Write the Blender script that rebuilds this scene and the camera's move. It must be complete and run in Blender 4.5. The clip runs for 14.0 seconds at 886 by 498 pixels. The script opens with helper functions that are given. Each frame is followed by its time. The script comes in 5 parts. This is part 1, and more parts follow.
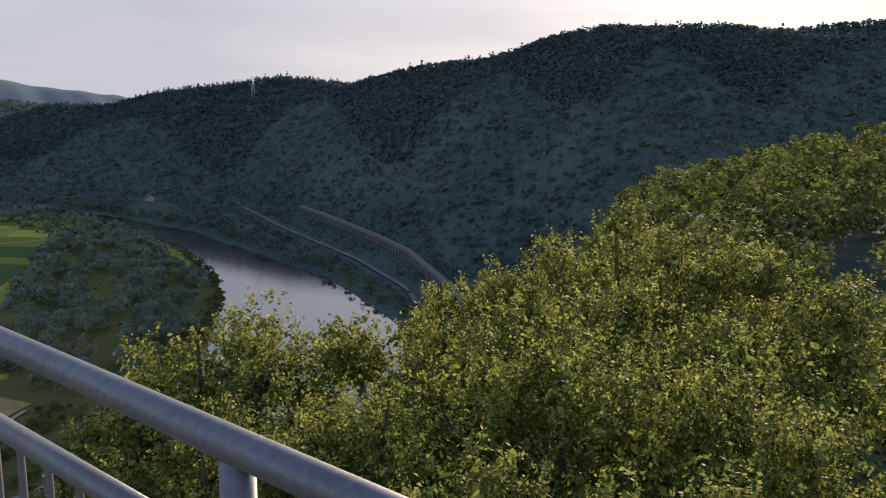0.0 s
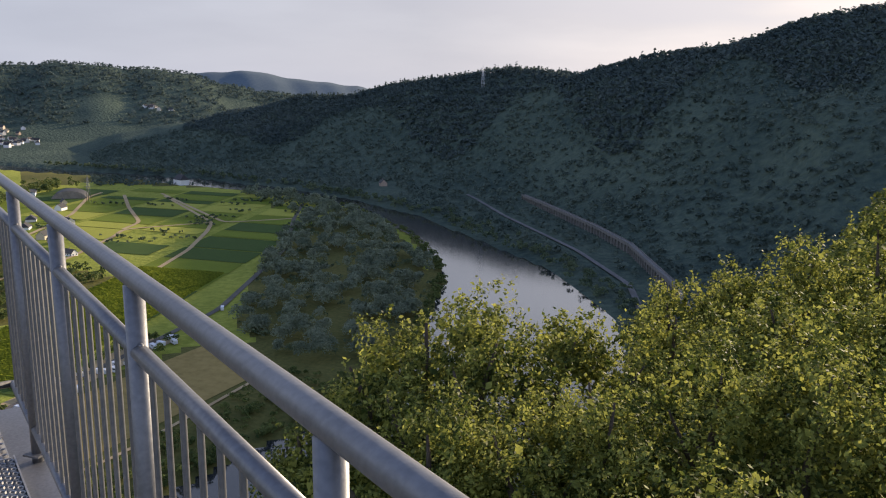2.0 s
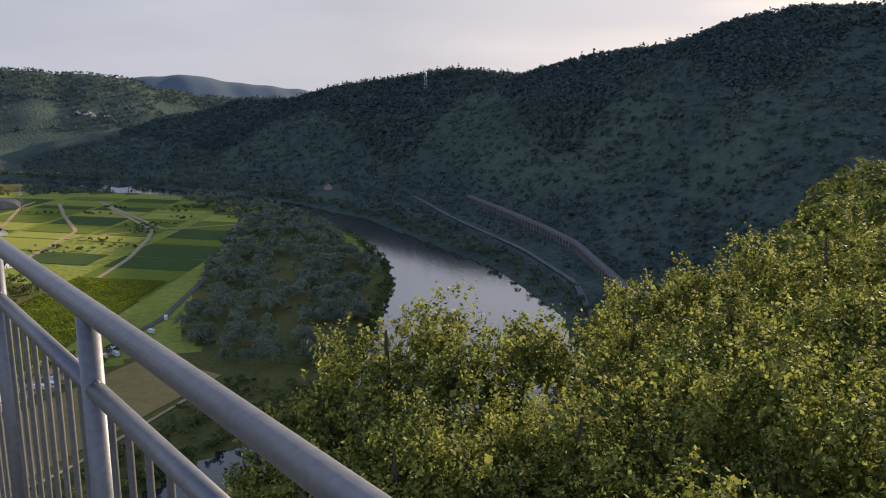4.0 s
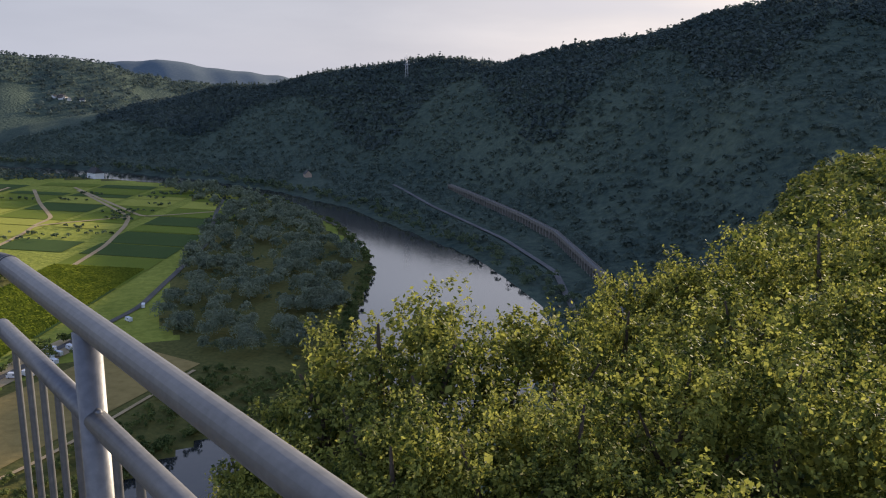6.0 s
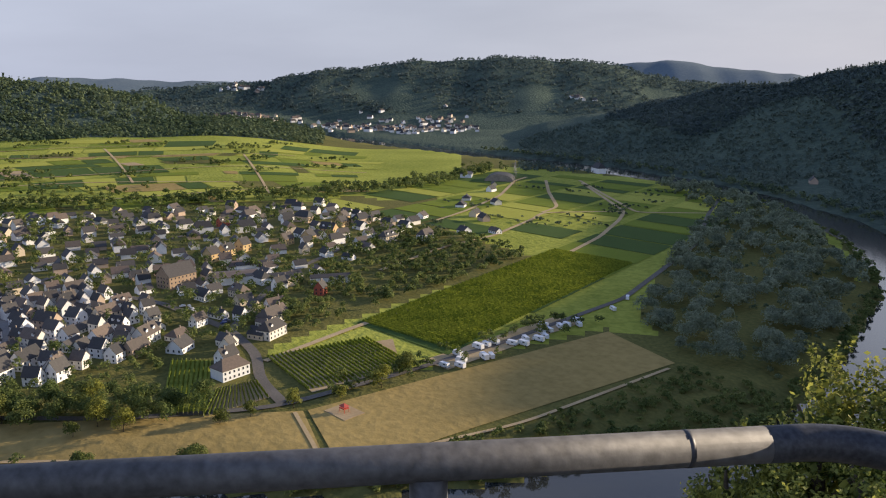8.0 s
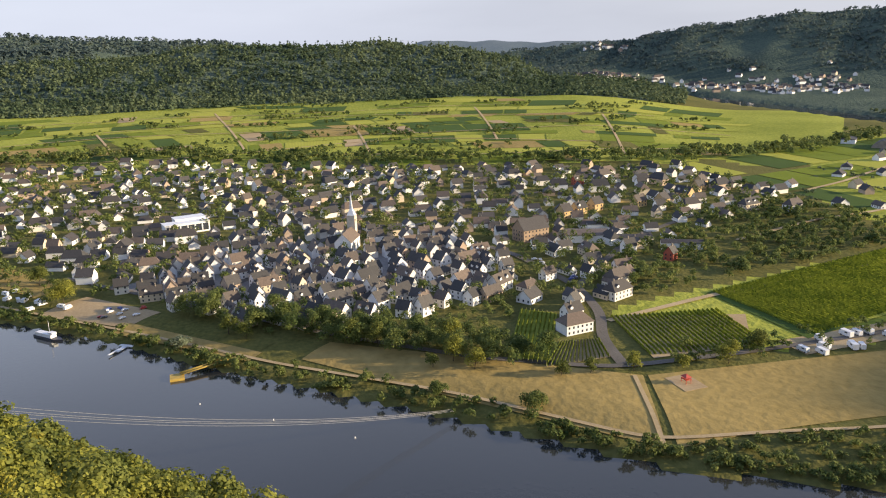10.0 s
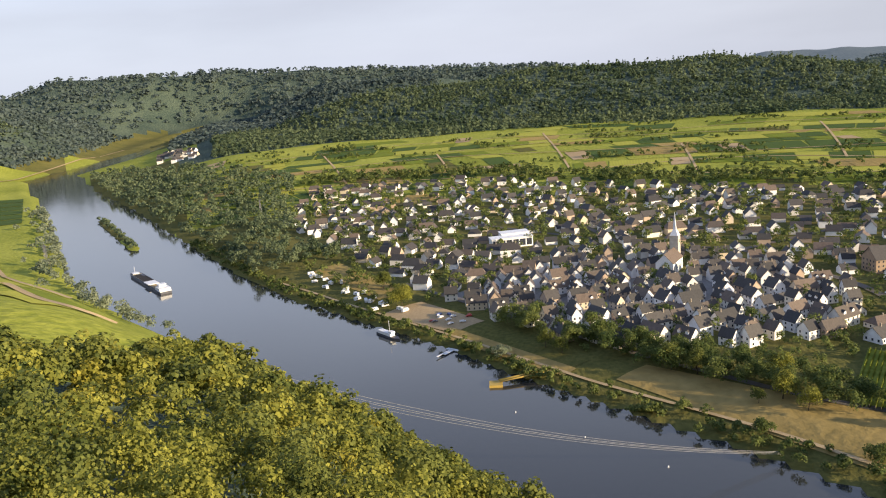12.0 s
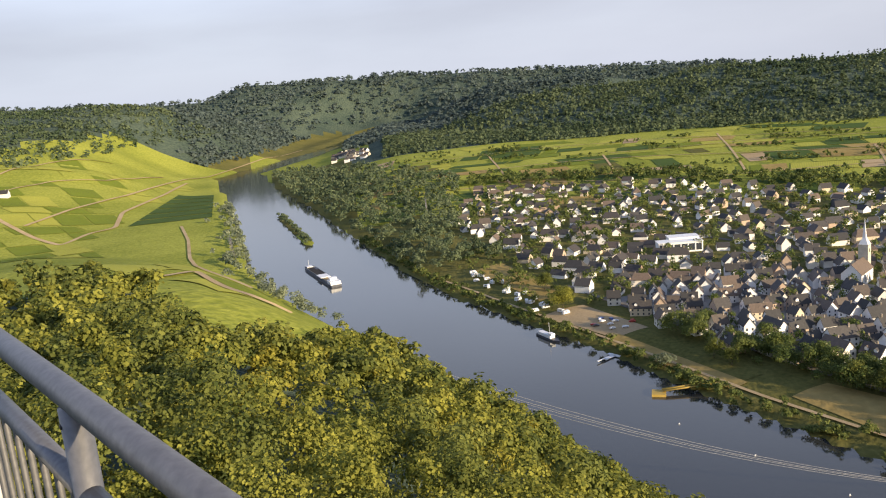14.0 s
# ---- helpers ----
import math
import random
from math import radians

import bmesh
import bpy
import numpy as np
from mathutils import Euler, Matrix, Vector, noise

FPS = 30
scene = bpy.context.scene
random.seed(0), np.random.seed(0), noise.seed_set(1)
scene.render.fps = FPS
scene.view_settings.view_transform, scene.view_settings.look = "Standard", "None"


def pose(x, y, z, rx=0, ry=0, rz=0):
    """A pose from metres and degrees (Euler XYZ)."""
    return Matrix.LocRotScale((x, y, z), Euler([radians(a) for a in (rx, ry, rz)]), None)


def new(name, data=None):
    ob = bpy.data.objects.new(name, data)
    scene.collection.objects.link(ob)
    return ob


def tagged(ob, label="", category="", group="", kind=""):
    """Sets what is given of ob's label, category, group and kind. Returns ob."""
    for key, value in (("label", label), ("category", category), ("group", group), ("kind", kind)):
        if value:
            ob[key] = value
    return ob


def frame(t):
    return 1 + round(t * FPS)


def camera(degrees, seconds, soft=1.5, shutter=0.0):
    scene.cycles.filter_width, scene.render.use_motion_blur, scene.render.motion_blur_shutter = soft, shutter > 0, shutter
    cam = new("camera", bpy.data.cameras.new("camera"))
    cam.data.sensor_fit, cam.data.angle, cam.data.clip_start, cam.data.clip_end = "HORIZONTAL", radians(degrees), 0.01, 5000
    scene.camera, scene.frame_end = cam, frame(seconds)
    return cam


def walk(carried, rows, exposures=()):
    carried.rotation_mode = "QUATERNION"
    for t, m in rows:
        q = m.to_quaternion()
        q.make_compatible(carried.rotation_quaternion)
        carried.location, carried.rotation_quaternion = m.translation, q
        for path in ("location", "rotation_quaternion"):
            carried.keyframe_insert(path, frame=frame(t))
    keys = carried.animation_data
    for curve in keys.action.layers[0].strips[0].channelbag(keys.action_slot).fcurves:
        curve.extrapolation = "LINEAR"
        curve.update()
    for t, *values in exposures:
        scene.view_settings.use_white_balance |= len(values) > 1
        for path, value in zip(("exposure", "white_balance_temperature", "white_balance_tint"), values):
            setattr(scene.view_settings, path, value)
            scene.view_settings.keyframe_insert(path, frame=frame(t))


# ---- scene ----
cam = camera(58.53, 14.0, soft=1.1)
PATH = [
    (0, 2.634, -2.197, 159.988, 0.01, -10.53, -0.87),
    (0.5, 2.538, -2.097, 159.955, 13.46, -11.78, -1.21),
    (1, 2.433, -1.943, 159.958, 22.4, -13.1, -1.16),
    (1.5, 2.322, -1.806, 159.971, 19.86, -13.58, -0.92),
    (2, 2.092, -1.608, 159.982, 16.08, -11.45, -0.66),
    (2.5, 1.947, -1.499, 159.992, 15.71, -10.83, -1.36),
    (3, 1.803, -1.389, 160.001, 14.49, -10.91, -0.88),
    (5.5, 0.595, -0.357, 159.972, 10.47, -11.92, -0.33),
    (6, 0.458, -0.242, 159.967, 10.64, -12.11, -0.67),
    (6.5, 0.278, -0.13, 160.011, 17.59, -12.4, -0.19),
    (7, -0, 0.003, 160.016, 20.01, -12.28, -0.6),
    (7.5, -0.303, 0.229, 159.99, 36.28, -12.25, 0.37),
    (8, -0.519, 0.184, 160.01, 45.46, -12.26, 0.22),
    (8.2, -0.686, 0.15, 160.01, 50.09, -12.29, 0.69),
    (10.3, -1.486, -0.324, 159.99, 75.65, -14.54, 2.55),
    (10.5, -1.555, -0.335, 159.99, 79.96, -14.2, 3.26),
    (11, -1.63, -0.42, 159.99, 89.32, -13.51, 4.31),
    (11.5, -1.665, -0.442, 159.99, 92.23, -12.77, 4.77),
    (12, -1.705, -0.462, 159.99, 93.56, -12.11, 4.5),
    (12.5, -1.755, -0.473, 159.995, 100.84, -11.48, 5.21),
    (13, -1.762, -0.51, 160, 101.31, -11.6, 4.9),
    (13.5, -1.714, -0.592, 160, 100.54, -11.87, 4.65),
    (14, -1.754, -0.622, 159.98, 105.38, -11.06, 5.28),
]
walk(cam, [(t, pose(x, y, z, 90 + p, r, w)) for t, x, y, z, w, p, r in PATH],
     exposures=[(0, 0.5, 6150, 15), (1.2, 0.5, 6150, 15), (2.0, 0.58, 6200, 15), (3.0, 0.48, 6250, 15), (7.0, 0.5, 6100, 15), (8.2, 0.48, 6150, 14), (10.3, 0.84, 6500, 12), (14, 0.7, 6530, 12)])

# ---- world and sun ----
SUN_AZ, SUN_EL = -26.0, 13.3      # degrees left of +y, degrees up
world = bpy.data.worlds.new("world")
scene.world = world
world.use_nodes = True
wn, wl = world.node_tree.nodes, world.node_tree.links
sky = wn.new("ShaderNodeTexSky")
sky.sky_type, sky.sun_disc = "NISHITA", False
sky.sun_elevation, sky.sun_rotation = radians(SUN_EL), radians(-SUN_AZ)
sky.air_density, sky.dust_density, sky.ozone_density = 1.0, 2.5, 1.0
wn["Background"].inputs["Strength"].default_value = 0.12
# thin veil of high cloud over the clear sky
wco, wmap, wnz, wmix = wn.new("ShaderNodeTexCoord"), wn.new("ShaderNodeMapping"), wn.new("ShaderNodeTexNoise"), wn.new("ShaderNodeMix")
wmap.inputs["Scale"].default_value = (1, 1, 5)
wnz.inputs["Scale"].default_value, wnz.inputs["Detail"].default_value = 1.6, 6
wl.new(wco.outputs["Generated"], wmap.inputs["Vector"])
wl.new(wmap.outputs[0], wnz.inputs["Vector"])
wmr = wn.new("ShaderNodeMapRange")
wmr.inputs["From Min"].default_value, wmr.inputs["From Max"].default_value = 0.3, 0.7
wmr.inputs["To Min"].default_value, wmr.inputs["To Max"].default_value = 0.88, 0.99
wl.new(wnz.outputs["Fac"], wmr.inputs["Value"])
wmix.data_type = "RGBA"
wsep, wrmp = wn.new("ShaderNodeSeparateXYZ"), wn.new("ShaderNodeMix")
wl.new(wco.outputs["Generated"], wsep.inputs[0])
wrmp.data_type = "RGBA"
wrmp.inputs["B"].default_value = (1.35, 1.95, 3.5, 1)
wlow, wmid = wn.new("ShaderNodeMix"), wn.new("ShaderNodeMapRange")
wlow.data_type = "RGBA"
wlow.inputs["A"].default_value, wlow.inputs["B"].default_value = (4.0, 4.1, 4.4, 1), (5.3, 5.8, 6.7, 1)
wmid.inputs["From Min"].default_value, wmid.inputs["From Max"].default_value = 0.1, 0.26
wl.new(wsep.outputs["Z"], wmid.inputs["Value"])
wl.new(wmid.outputs[0], wlow.inputs["Factor"])
wl.new(wlow.outputs["Result"], wrmp.inputs["A"])
wup = wn.new("ShaderNodeMapRange")
wup.inputs["From Min"].default_value, wup.inputs["From Max"].default_value = 0.3, 0.62
wl.new(wsep.outputs["Z"], wup.inputs["Value"])
wl.new(wup.outputs[0], wrmp.inputs["Factor"])
# the veil glows towards the low sun and is dimmest a quarter turn away from it
wdot, wglow, wveil = wn.new("ShaderNodeVectorMath"), wn.new("ShaderNodeValToRGB"), wn.new("ShaderNodeVectorMath")
wdot.operation, wveil.operation = "DOT_PRODUCT", "MULTIPLY"
wl.new(wco.outputs["Generated"], wdot.inputs[0])
wdot.inputs[1].default_value = (-math.sin(radians(SUN_AZ)) * math.cos(radians(SUN_EL)), math.cos(radians(SUN_AZ)) * math.cos(radians(SUN_EL)), math.sin(radians(SUN_EL)))
whalf = wn.new("ShaderNodeMath")
whalf.operation = "MULTIPLY_ADD"
whalf.inputs[1].default_value, whalf.inputs[2].default_value = 0.5, 0.5
wl.new(wdot.outputs["Value"], whalf.inputs[0])
wl.new(whalf.outputs[0], wglow.inputs[0])
while len(wglow.color_ramp.elements) < 5:
    wglow.color_ramp.elements.new(0.5)
for k, (p, c) in enumerate(((0.0, (0.86, 0.92, 1.01)), (0.3, (0.88, 0.92, 1.0)), (0.66, (0.79, 0.81, 0.84)), (0.86, (0.92, 0.9, 0.88)), (1.0, (1.45, 1.32, 1.16)))):
    e = wglow.color_ramp.elements[k]
    e.position, e.color = p, (*c, 1)
wl.new(wrmp.outputs["Result"], wveil.inputs[0])
wl.new(wglow.outputs[0], wveil.inputs[1])
# soft grey banks in the veil
wbank, wtone = wn.new("ShaderNodeMapRange"), wn.new("ShaderNodeVectorMath")
wbank.inputs["From Min"].default_value, wbank.inputs["From Max"].default_value = 0.38, 0.62
wbank.inputs["To Min"].default_value, wbank.inputs["To Max"].default_value = 1.05, 0.88
wtone.operation = "SCALE"
wl.new(wnz.outputs["Fac"], wbank.inputs["Value"])
wl.new(wveil.outputs[0], wtone.inputs[0])
wl.new(wbank.outputs[0], wtone.inputs["Scale"])
wl.new(wtone.outputs[0], wmix.inputs["B"])
wl.new(wmr.outputs[0], wmix.inputs["Factor"])
wl.new(sky.outputs[0], wmix.inputs["A"])
wl.new(wmix.outputs["Result"], wn["Background"].inputs["Color"])
sun = new("sun", bpy.data.lights.new("sun", "SUN"))
sun.data.energy, sun.data.angle, sun.data.color = 5.0, radians(0.6), (1.0, 0.82, 0.56)
az, el = radians(SUN_AZ), radians(SUN_EL)
sun_dir = Vector((-math.sin(az) * math.cos(el), math.cos(az) * math.cos(el), math.sin(el)))
sun.matrix_world = Matrix.Translation(sun_dir * 300 + Vector((0, 0, 160))) @ sun_dir.to_track_quat("Z", "Y").to_matrix().to_4x4()


# ---- materials ----
def material(name, dark, light, scale=1.0, rough=0.8, metal=0.0, bump=0.0, fine=12.0, vary=0.0, island=0.0, sheen=0.0, trans=0.0):
    """Two tones mixed by noise at two scales, with optional bump and a change from object to object or piece to piece."""
    m = bpy.data.materials.new(name)
    m.use_nodes = True
    n, l = m.node_tree.nodes, m.node_tree.links
    b = n["Principled BSDF"]
    b.inputs["Roughness"].default_value, b.inputs["Metallic"].default_value = rough, metal
    b.inputs["Specular IOR Level"].default_value = 0.05 if rough >= 0.9 else 0.2 if trans else 0.5
    co = n.new("ShaderNodeTexCoord")
    na, nb = n.new("ShaderNodeTexNoise"), n.new("ShaderNodeTexNoise")
    na.inputs["Scale"].default_value, nb.inputs["Scale"].default_value = scale, scale * fine
    na.inputs["Detail"].default_value, nb.inputs["Detail"].default_value = 3, 4
    for t in (na, nb):
        l.new(co.outputs["Object"], t.inputs["Vector"])
    mx = n.new("ShaderNodeMath")
    mx.operation = "ADD"
    l.new(na.outputs["Fac"], mx.inputs[0])
    l.new(nb.outputs["Fac"], mx.inputs[1])
    mr = n.new("ShaderNodeMapRange")
    mr.inputs["From Min"].default_value, mr.inputs["From Max"].default_value = 0.7, 1.3
    last = mx.outputs[0]
    if vary or island:
        rnd = n.new("ShaderNodeObjectInfo") if vary else n.new("ShaderNodeNewGeometry")
        k = n.new("ShaderNodeMath")
        k.operation = "MULTIPLY_ADD"
        k.inputs[1].default_value, k.inputs[2].default_value = (vary or island), -0.5 * (vary or island)
        l.new(rnd.outputs["Random" if vary else "Random Per Island"], k.inputs[0])
        ad = n.new("ShaderNodeMath")
        ad.operation = "ADD"
        l.new(last, ad.inputs[0])
        l.new(k.outputs[0], ad.inputs[1])
        last = ad.outputs[0]
    l.new(last, mr.inputs["Value"])
    mix = n.new("ShaderNodeMix")
    mix.data_type = "RGBA"
    mix.inputs["A"].default_value, mix.inputs["B"].default_value = (*dark, 1), (*light, 1)
    l.new(mr.outputs[0], mix.inputs["Factor"])
    l.new(mix.outputs["Result"], b.inputs["Base Color"])
    if bump:
        bp = n.new("ShaderNodeBump")
        bp.inputs["Strength"].default_value = min(1.0, bump)
        bp.inputs["Distance"].default_value = 1.0 / scale / fine
        l.new(nb.outputs["Fac"], bp.inputs["Height"])
        l.new(bp.outputs[0], b.inputs["Normal"])
    if trans:
        tr, add = n.new("ShaderNodeBsdfTranslucent"), n.new("ShaderNodeMixShader")
        l.new(mix.outputs["Result"], tr.inputs["Color"])
        add.inputs[0].default_value = trans
        l.new(b.outputs[0], add.inputs[1])
        l.new(tr.outputs[0], add.inputs[2])
        l.new(add.outputs[0], n["Material Output"].inputs["Surface"])
    return m


def palette(name, colours, rough=0.8, scale=0.5, spread=0.12, bump=0.0):
    """A colour for each object out of a few, with noise over it."""
    m = bpy.data.materials.new(name)
    m.use_nodes = True
    n, l = m.node_tree.nodes, m.node_tree.links
    b = n["Principled BSDF"]
    b.inputs["Roughness"].default_value = rough
    ob, ramp = n.new("ShaderNodeObjectInfo"), n.new("ShaderNodeValToRGB")
    ramp.color_ramp.interpolation = "CONSTANT"
    while len(ramp.color_ramp.elements) < len(colours):
        ramp.color_ramp.elements.new(0.5)
    for k, c in enumerate(colours):
        e = ramp.color_ramp.elements[k]
        e.position, e.color = k / len(colours), (*c, 1)
    l.new(ob.outputs["Random"], ramp.inputs[0])
    co, nz = n.new("ShaderNodeTexCoord"), n.new("ShaderNodeTexNoise")
    nz.inputs["Scale"].default_value, nz.inputs["Detail"].default_value = scale, 6
    l.new(co.outputs["Object"], nz.inputs["Vector"])
    mr = n.new("ShaderNodeMapRange")
    mr.inputs["To Min"].default_value, mr.inputs["To Max"].default_value = 1 - 2 * spread, 1 + 2 * spread
    l.new(nz.outputs["Fac"], mr.inputs["Value"])
    mul = n.new("ShaderNodeVectorMath")
    mul.operation = "SCALE"
    l.new(ramp.outputs[0], mul.inputs[0])
    l.new(mr.outputs[0], mul.inputs["Scale"])
    l.new(mul.outputs[0], b.inputs["Base Color"])
    if bump:
        bp = n.new("ShaderNodeBump")
        bp.inputs["Strength"].default_value, bp.inputs["Distance"].default_value = bump, 0.2
        l.new(nz.outputs["Fac"], bp.inputs["Height"])
        l.new(bp.outputs[0], b.inputs["Normal"])
    return m


def by_piece(m):
    """The same colours picked for each loose piece of one mesh."""
    n, l = m.node_tree.nodes, m.node_tree.links
    geo = n.new("ShaderNodeNewGeometry")
    ramp = [q for q in n if q.bl_idname == "ShaderNodeValToRGB"][0]
    l.new(geo.outputs["Random Per Island"], ramp.inputs[0])
    return m


def striped(name, green, soil, period, angle):
    """Rows of vines seen from far: leaf and soil alternate over the ground."""
    m = material(name, tuple(c * 0.75 for c in green), green, 0.02, 0.9, fine=18)
    n, l = m.node_tree.nodes, m.node_tree.links
    mp, wv, mix = n.new("ShaderNodeMapping"), n.new("ShaderNodeTexWave"), n.new("ShaderNodeMix")
    co = n.new("ShaderNodeTexCoord")
    mp.inputs["Rotation"].default_value = (0, 0, angle)
    l.new(co.outputs["Object"], mp.inputs["Vector"])
    l.new(mp.outputs[0], wv.inputs["Vector"])
    wv.inputs["Scale"].default_value = 0.314 / period
    wv.inputs["Distortion"].default_value = 0.6
    mix.data_type = "RGBA"
    old = n["Principled BSDF"].inputs["Base Color"].links[0].from_socket
    l.new(wv.outputs["Fac"], mix.inputs["Factor"])
    l.new(old, mix.inputs["A"])
    mix.inputs["B"].default_value = (*soil, 1)
    l.new(mix.outputs["Result"], n["Principled BSDF"].inputs["Base Color"])
    return m


# floor tone leans to blue: hazy shade of the slopes put into it
M_FOREST = material("forest_floor", (0.046, 0.07, 0.057), (0.115, 0.145, 0.1), 0.006, 0.95, bump=0.8, fine=22)
M_GRASS = material("meadow_grass", (0.085, 0.09, 0.026), (0.185, 0.165, 0.05), 0.012, 0.95, bump=0.3, fine=30)
M_VINELAND = material("vineyard_ground", (0.19, 0.22, 0.032), (0.38, 0.385, 0.07), 0.006, 0.95, bump=0.3, fine=40)
M_DRY = material("dry_meadow", (0.27, 0.20, 0.07), (0.40, 0.29, 0.105), 0.009, 0.95, bump=0.15, fine=26)
M_SOIL = material("bare_soil", (0.36, 0.26, 0.14), (0.48, 0.36, 0.21), 0.02, 0.95, fine=30)
M_PATH = material("gravel_path", (0.40, 0.29, 0.15), (0.54, 0.41, 0.235), 0.05, 0.95, fine=20)
M_ASPHALT = material("asphalt", (0.12, 0.108, 0.09), (0.19, 0.17, 0.145), 0.05, 0.92, fine=20)
M_LEAF = material("oak_leaves", (0.055, 0.08, 0.015), (0.40, 0.40, 0.085), 0.3, 0.62, fine=5, island=0.7, trans=0.47)
M_LEAF_MID = material("slope_leaves", (0.10, 0.118, 0.02), (0.37, 0.36, 0.065), 0.06, 0.8, fine=6, island=0.45, trans=0.36)
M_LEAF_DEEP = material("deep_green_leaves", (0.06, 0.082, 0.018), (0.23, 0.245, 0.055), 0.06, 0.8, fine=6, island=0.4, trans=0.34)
M_LEAF_OLIVE = material("turning_leaves", (0.12, 0.125, 0.018), (0.37, 0.33, 0.05), 0.08, 0.8, fine=6, island=0.6, trans=0.36)
M_WILLOW = material("willow_leaves", (0.13, 0.165, 0.105), (0.32, 0.35, 0.22), 0.03, 0.85, fine=6, island=0.3, trans=0.36)
M_LEAF_VALLEY = material("valley_leaves", (0.068, 0.102, 0.052), (0.185, 0.22, 0.11), 0.02, 0.8, fine=6, island=0.5, trans=0.3)
# hill leaves made paler, with the lightening of haze in their colour
M_LEAF_FAR = material("hazy_hill_leaves", (0.06, 0.092, 0.048), (0.16, 0.195, 0.10), 0.004, 0.9, fine=9, island=0.3, trans=0.3)
# ridge and scrub colours carry the blue of haze and shade on far slopes
M_RIDGE_HAZE = material("hazy_ridge_leaves", (0.066, 0.096, 0.092), (0.138, 0.172, 0.15), 0.005, 0.95, fine=12, island=0.15, trans=0.35)
M_SCRUB_HAZE = material("hazy_slope_scrub", (0.084, 0.12, 0.10), (0.175, 0.212, 0.158), 0.005, 0.95, fine=16, island=0.18, trans=0.4)
# haze over the farthest hills, put into their ground colour as grey-blue
M_DISTANT_HAZE = material("hazy_distant_hills", (0.11, 0.145, 0.165), (0.16, 0.195, 0.21), 0.004, 0.95, fine=20)
M_LEAF_PARK = material("park_leaves", (0.06, 0.095, 0.025), (0.20, 0.225, 0.06), 0.02, 0.8, fine=6, island=0.45, trans=0.35)
M_BARK = material("bark", (0.06, 0.045, 0.03), (0.14, 0.11, 0.08), 2.0, 0.95, bump=0.6)
M_STEEL = material("galvanised_steel", (0.16, 0.16, 0.163), (0.245, 0.242, 0.24), 2.3, 0.5, 0.6, bump=0.05, fine=31)
M_STEEL_DARK = material("blackened_steel_and_hole_shade", (0.02, 0.02, 0.022), (0.075, 0.074, 0.076), 14.0, 0.5, 0.4)
M_STEEL_DULL = material("dull_dark_steel", (0.055, 0.052, 0.05), (0.15, 0.145, 0.14), 3.1, 0.66, 0.4, bump=0.06, fine=23)
M_GRATE = material("grating_steel", (0.30, 0.29, 0.28), (0.46, 0.45, 0.43), 6.0, 0.5, 0.6, bump=0.1)
WALL_TONES = [(0.80, 0.78, 0.74), (0.82, 0.81, 0.78), (0.74, 0.70, 0.62), (0.80, 0.79, 0.77), (0.62, 0.52, 0.38), (0.83, 0.82, 0.80), (0.70, 0.66, 0.60), (0.45, 0.34, 0.25)]
ROOF_TONES = [(0.036, 0.034, 0.033), (0.052, 0.046, 0.042), (0.09, 0.072, 0.058), (0.043, 0.041, 0.039), (0.135, 0.10, 0.075), (0.066, 0.06, 0.055)]
M_WALL = palette("house_walls", WALL_TONES, 0.85, 0.4, 0.06)
M_ROOF = palette("slate_roofs", ROOF_TONES, 0.72, 0.8, 0.2, 0.3)
M_WALL_FAR = by_piece(palette("far_house_walls", WALL_TONES, 0.85, 0.4, 0.06))
M_ROOF_FAR = by_piece(palette("far_slate_roofs", ROOF_TONES, 0.72, 0.8, 0.2))
M_GLASS = material("window_glass", (0.03, 0.035, 0.045), (0.06, 0.065, 0.08), 1.0, 0.15)
M_WHITE = material("white_paint", (0.72, 0.72, 0.72), (0.82, 0.82, 0.81), 1.0, 0.5)
M_STONE = material("quarry_stone", (0.22, 0.19, 0.15), (0.36, 0.31, 0.25), 0.3, 0.9, bump=0.4)
M_YELLOW = material("yellow_paint", (0.40, 0.27, 0.05), (0.52, 0.36, 0.08), 1.0, 0.7)
M_HULL = material("barge_hull", (0.03, 0.035, 0.05), (0.07, 0.07, 0.09), 0.5, 0.5)
M_COAL = material("dark_cargo", (0.03, 0.028, 0.027), (0.07, 0.065, 0.06), 0.6, 0.95, bump=0.5)
M_RED = material("red_paint", (0.42, 0.06, 0.04), (0.5, 0.09, 0.05), 1.0, 0.6)
M_WIRE = material("wire", (0.25, 0.25, 0.25), (0.32, 0.32, 0.32), 1.0, 0.5, 0.3)

water_mat = bpy.data.materials.new("river_water")
water_mat.use_nodes = True
n, l = water_mat.node_tree.nodes, water_mat.node_tree.links
b = n["Principled BSDF"]
b.inputs["Base Color"].default_value, b.inputs["Roughness"].default_value = (0.036, 0.038, 0.036, 1), 0.08
b.inputs["IOR"].default_value = 1.62
co, nz, nz2, bp = n.new("ShaderNodeTexCoord"), n.new("ShaderNodeTexNoise"), n.new("ShaderNodeTexNoise"), n.new("ShaderNodeBump")
nz.inputs["Scale"].default_value, nz.inputs["Detail"].default_value = 0.35, 3
nz2.inputs["Scale"].default_value = 0.012
l.new(co.outputs["Object"], nz.inputs["Vector"])
l.new(co.outputs["Object"], nz2.inputs["Vector"])
mu = n.new("ShaderNodeMath")
mu.operation = "MULTIPLY"
l.new(nz.outputs["Fac"], mu.inputs[0])
l.new(nz2.outputs["Fac"], mu.inputs[1])
l.new(mu.outputs[0], bp.inputs["Height"])
bp.inputs["Strength"].default_value, bp.inputs["Distance"].default_value = 0.26, 0.25
l.new(bp.outputs[0], b.inputs["Normal"])


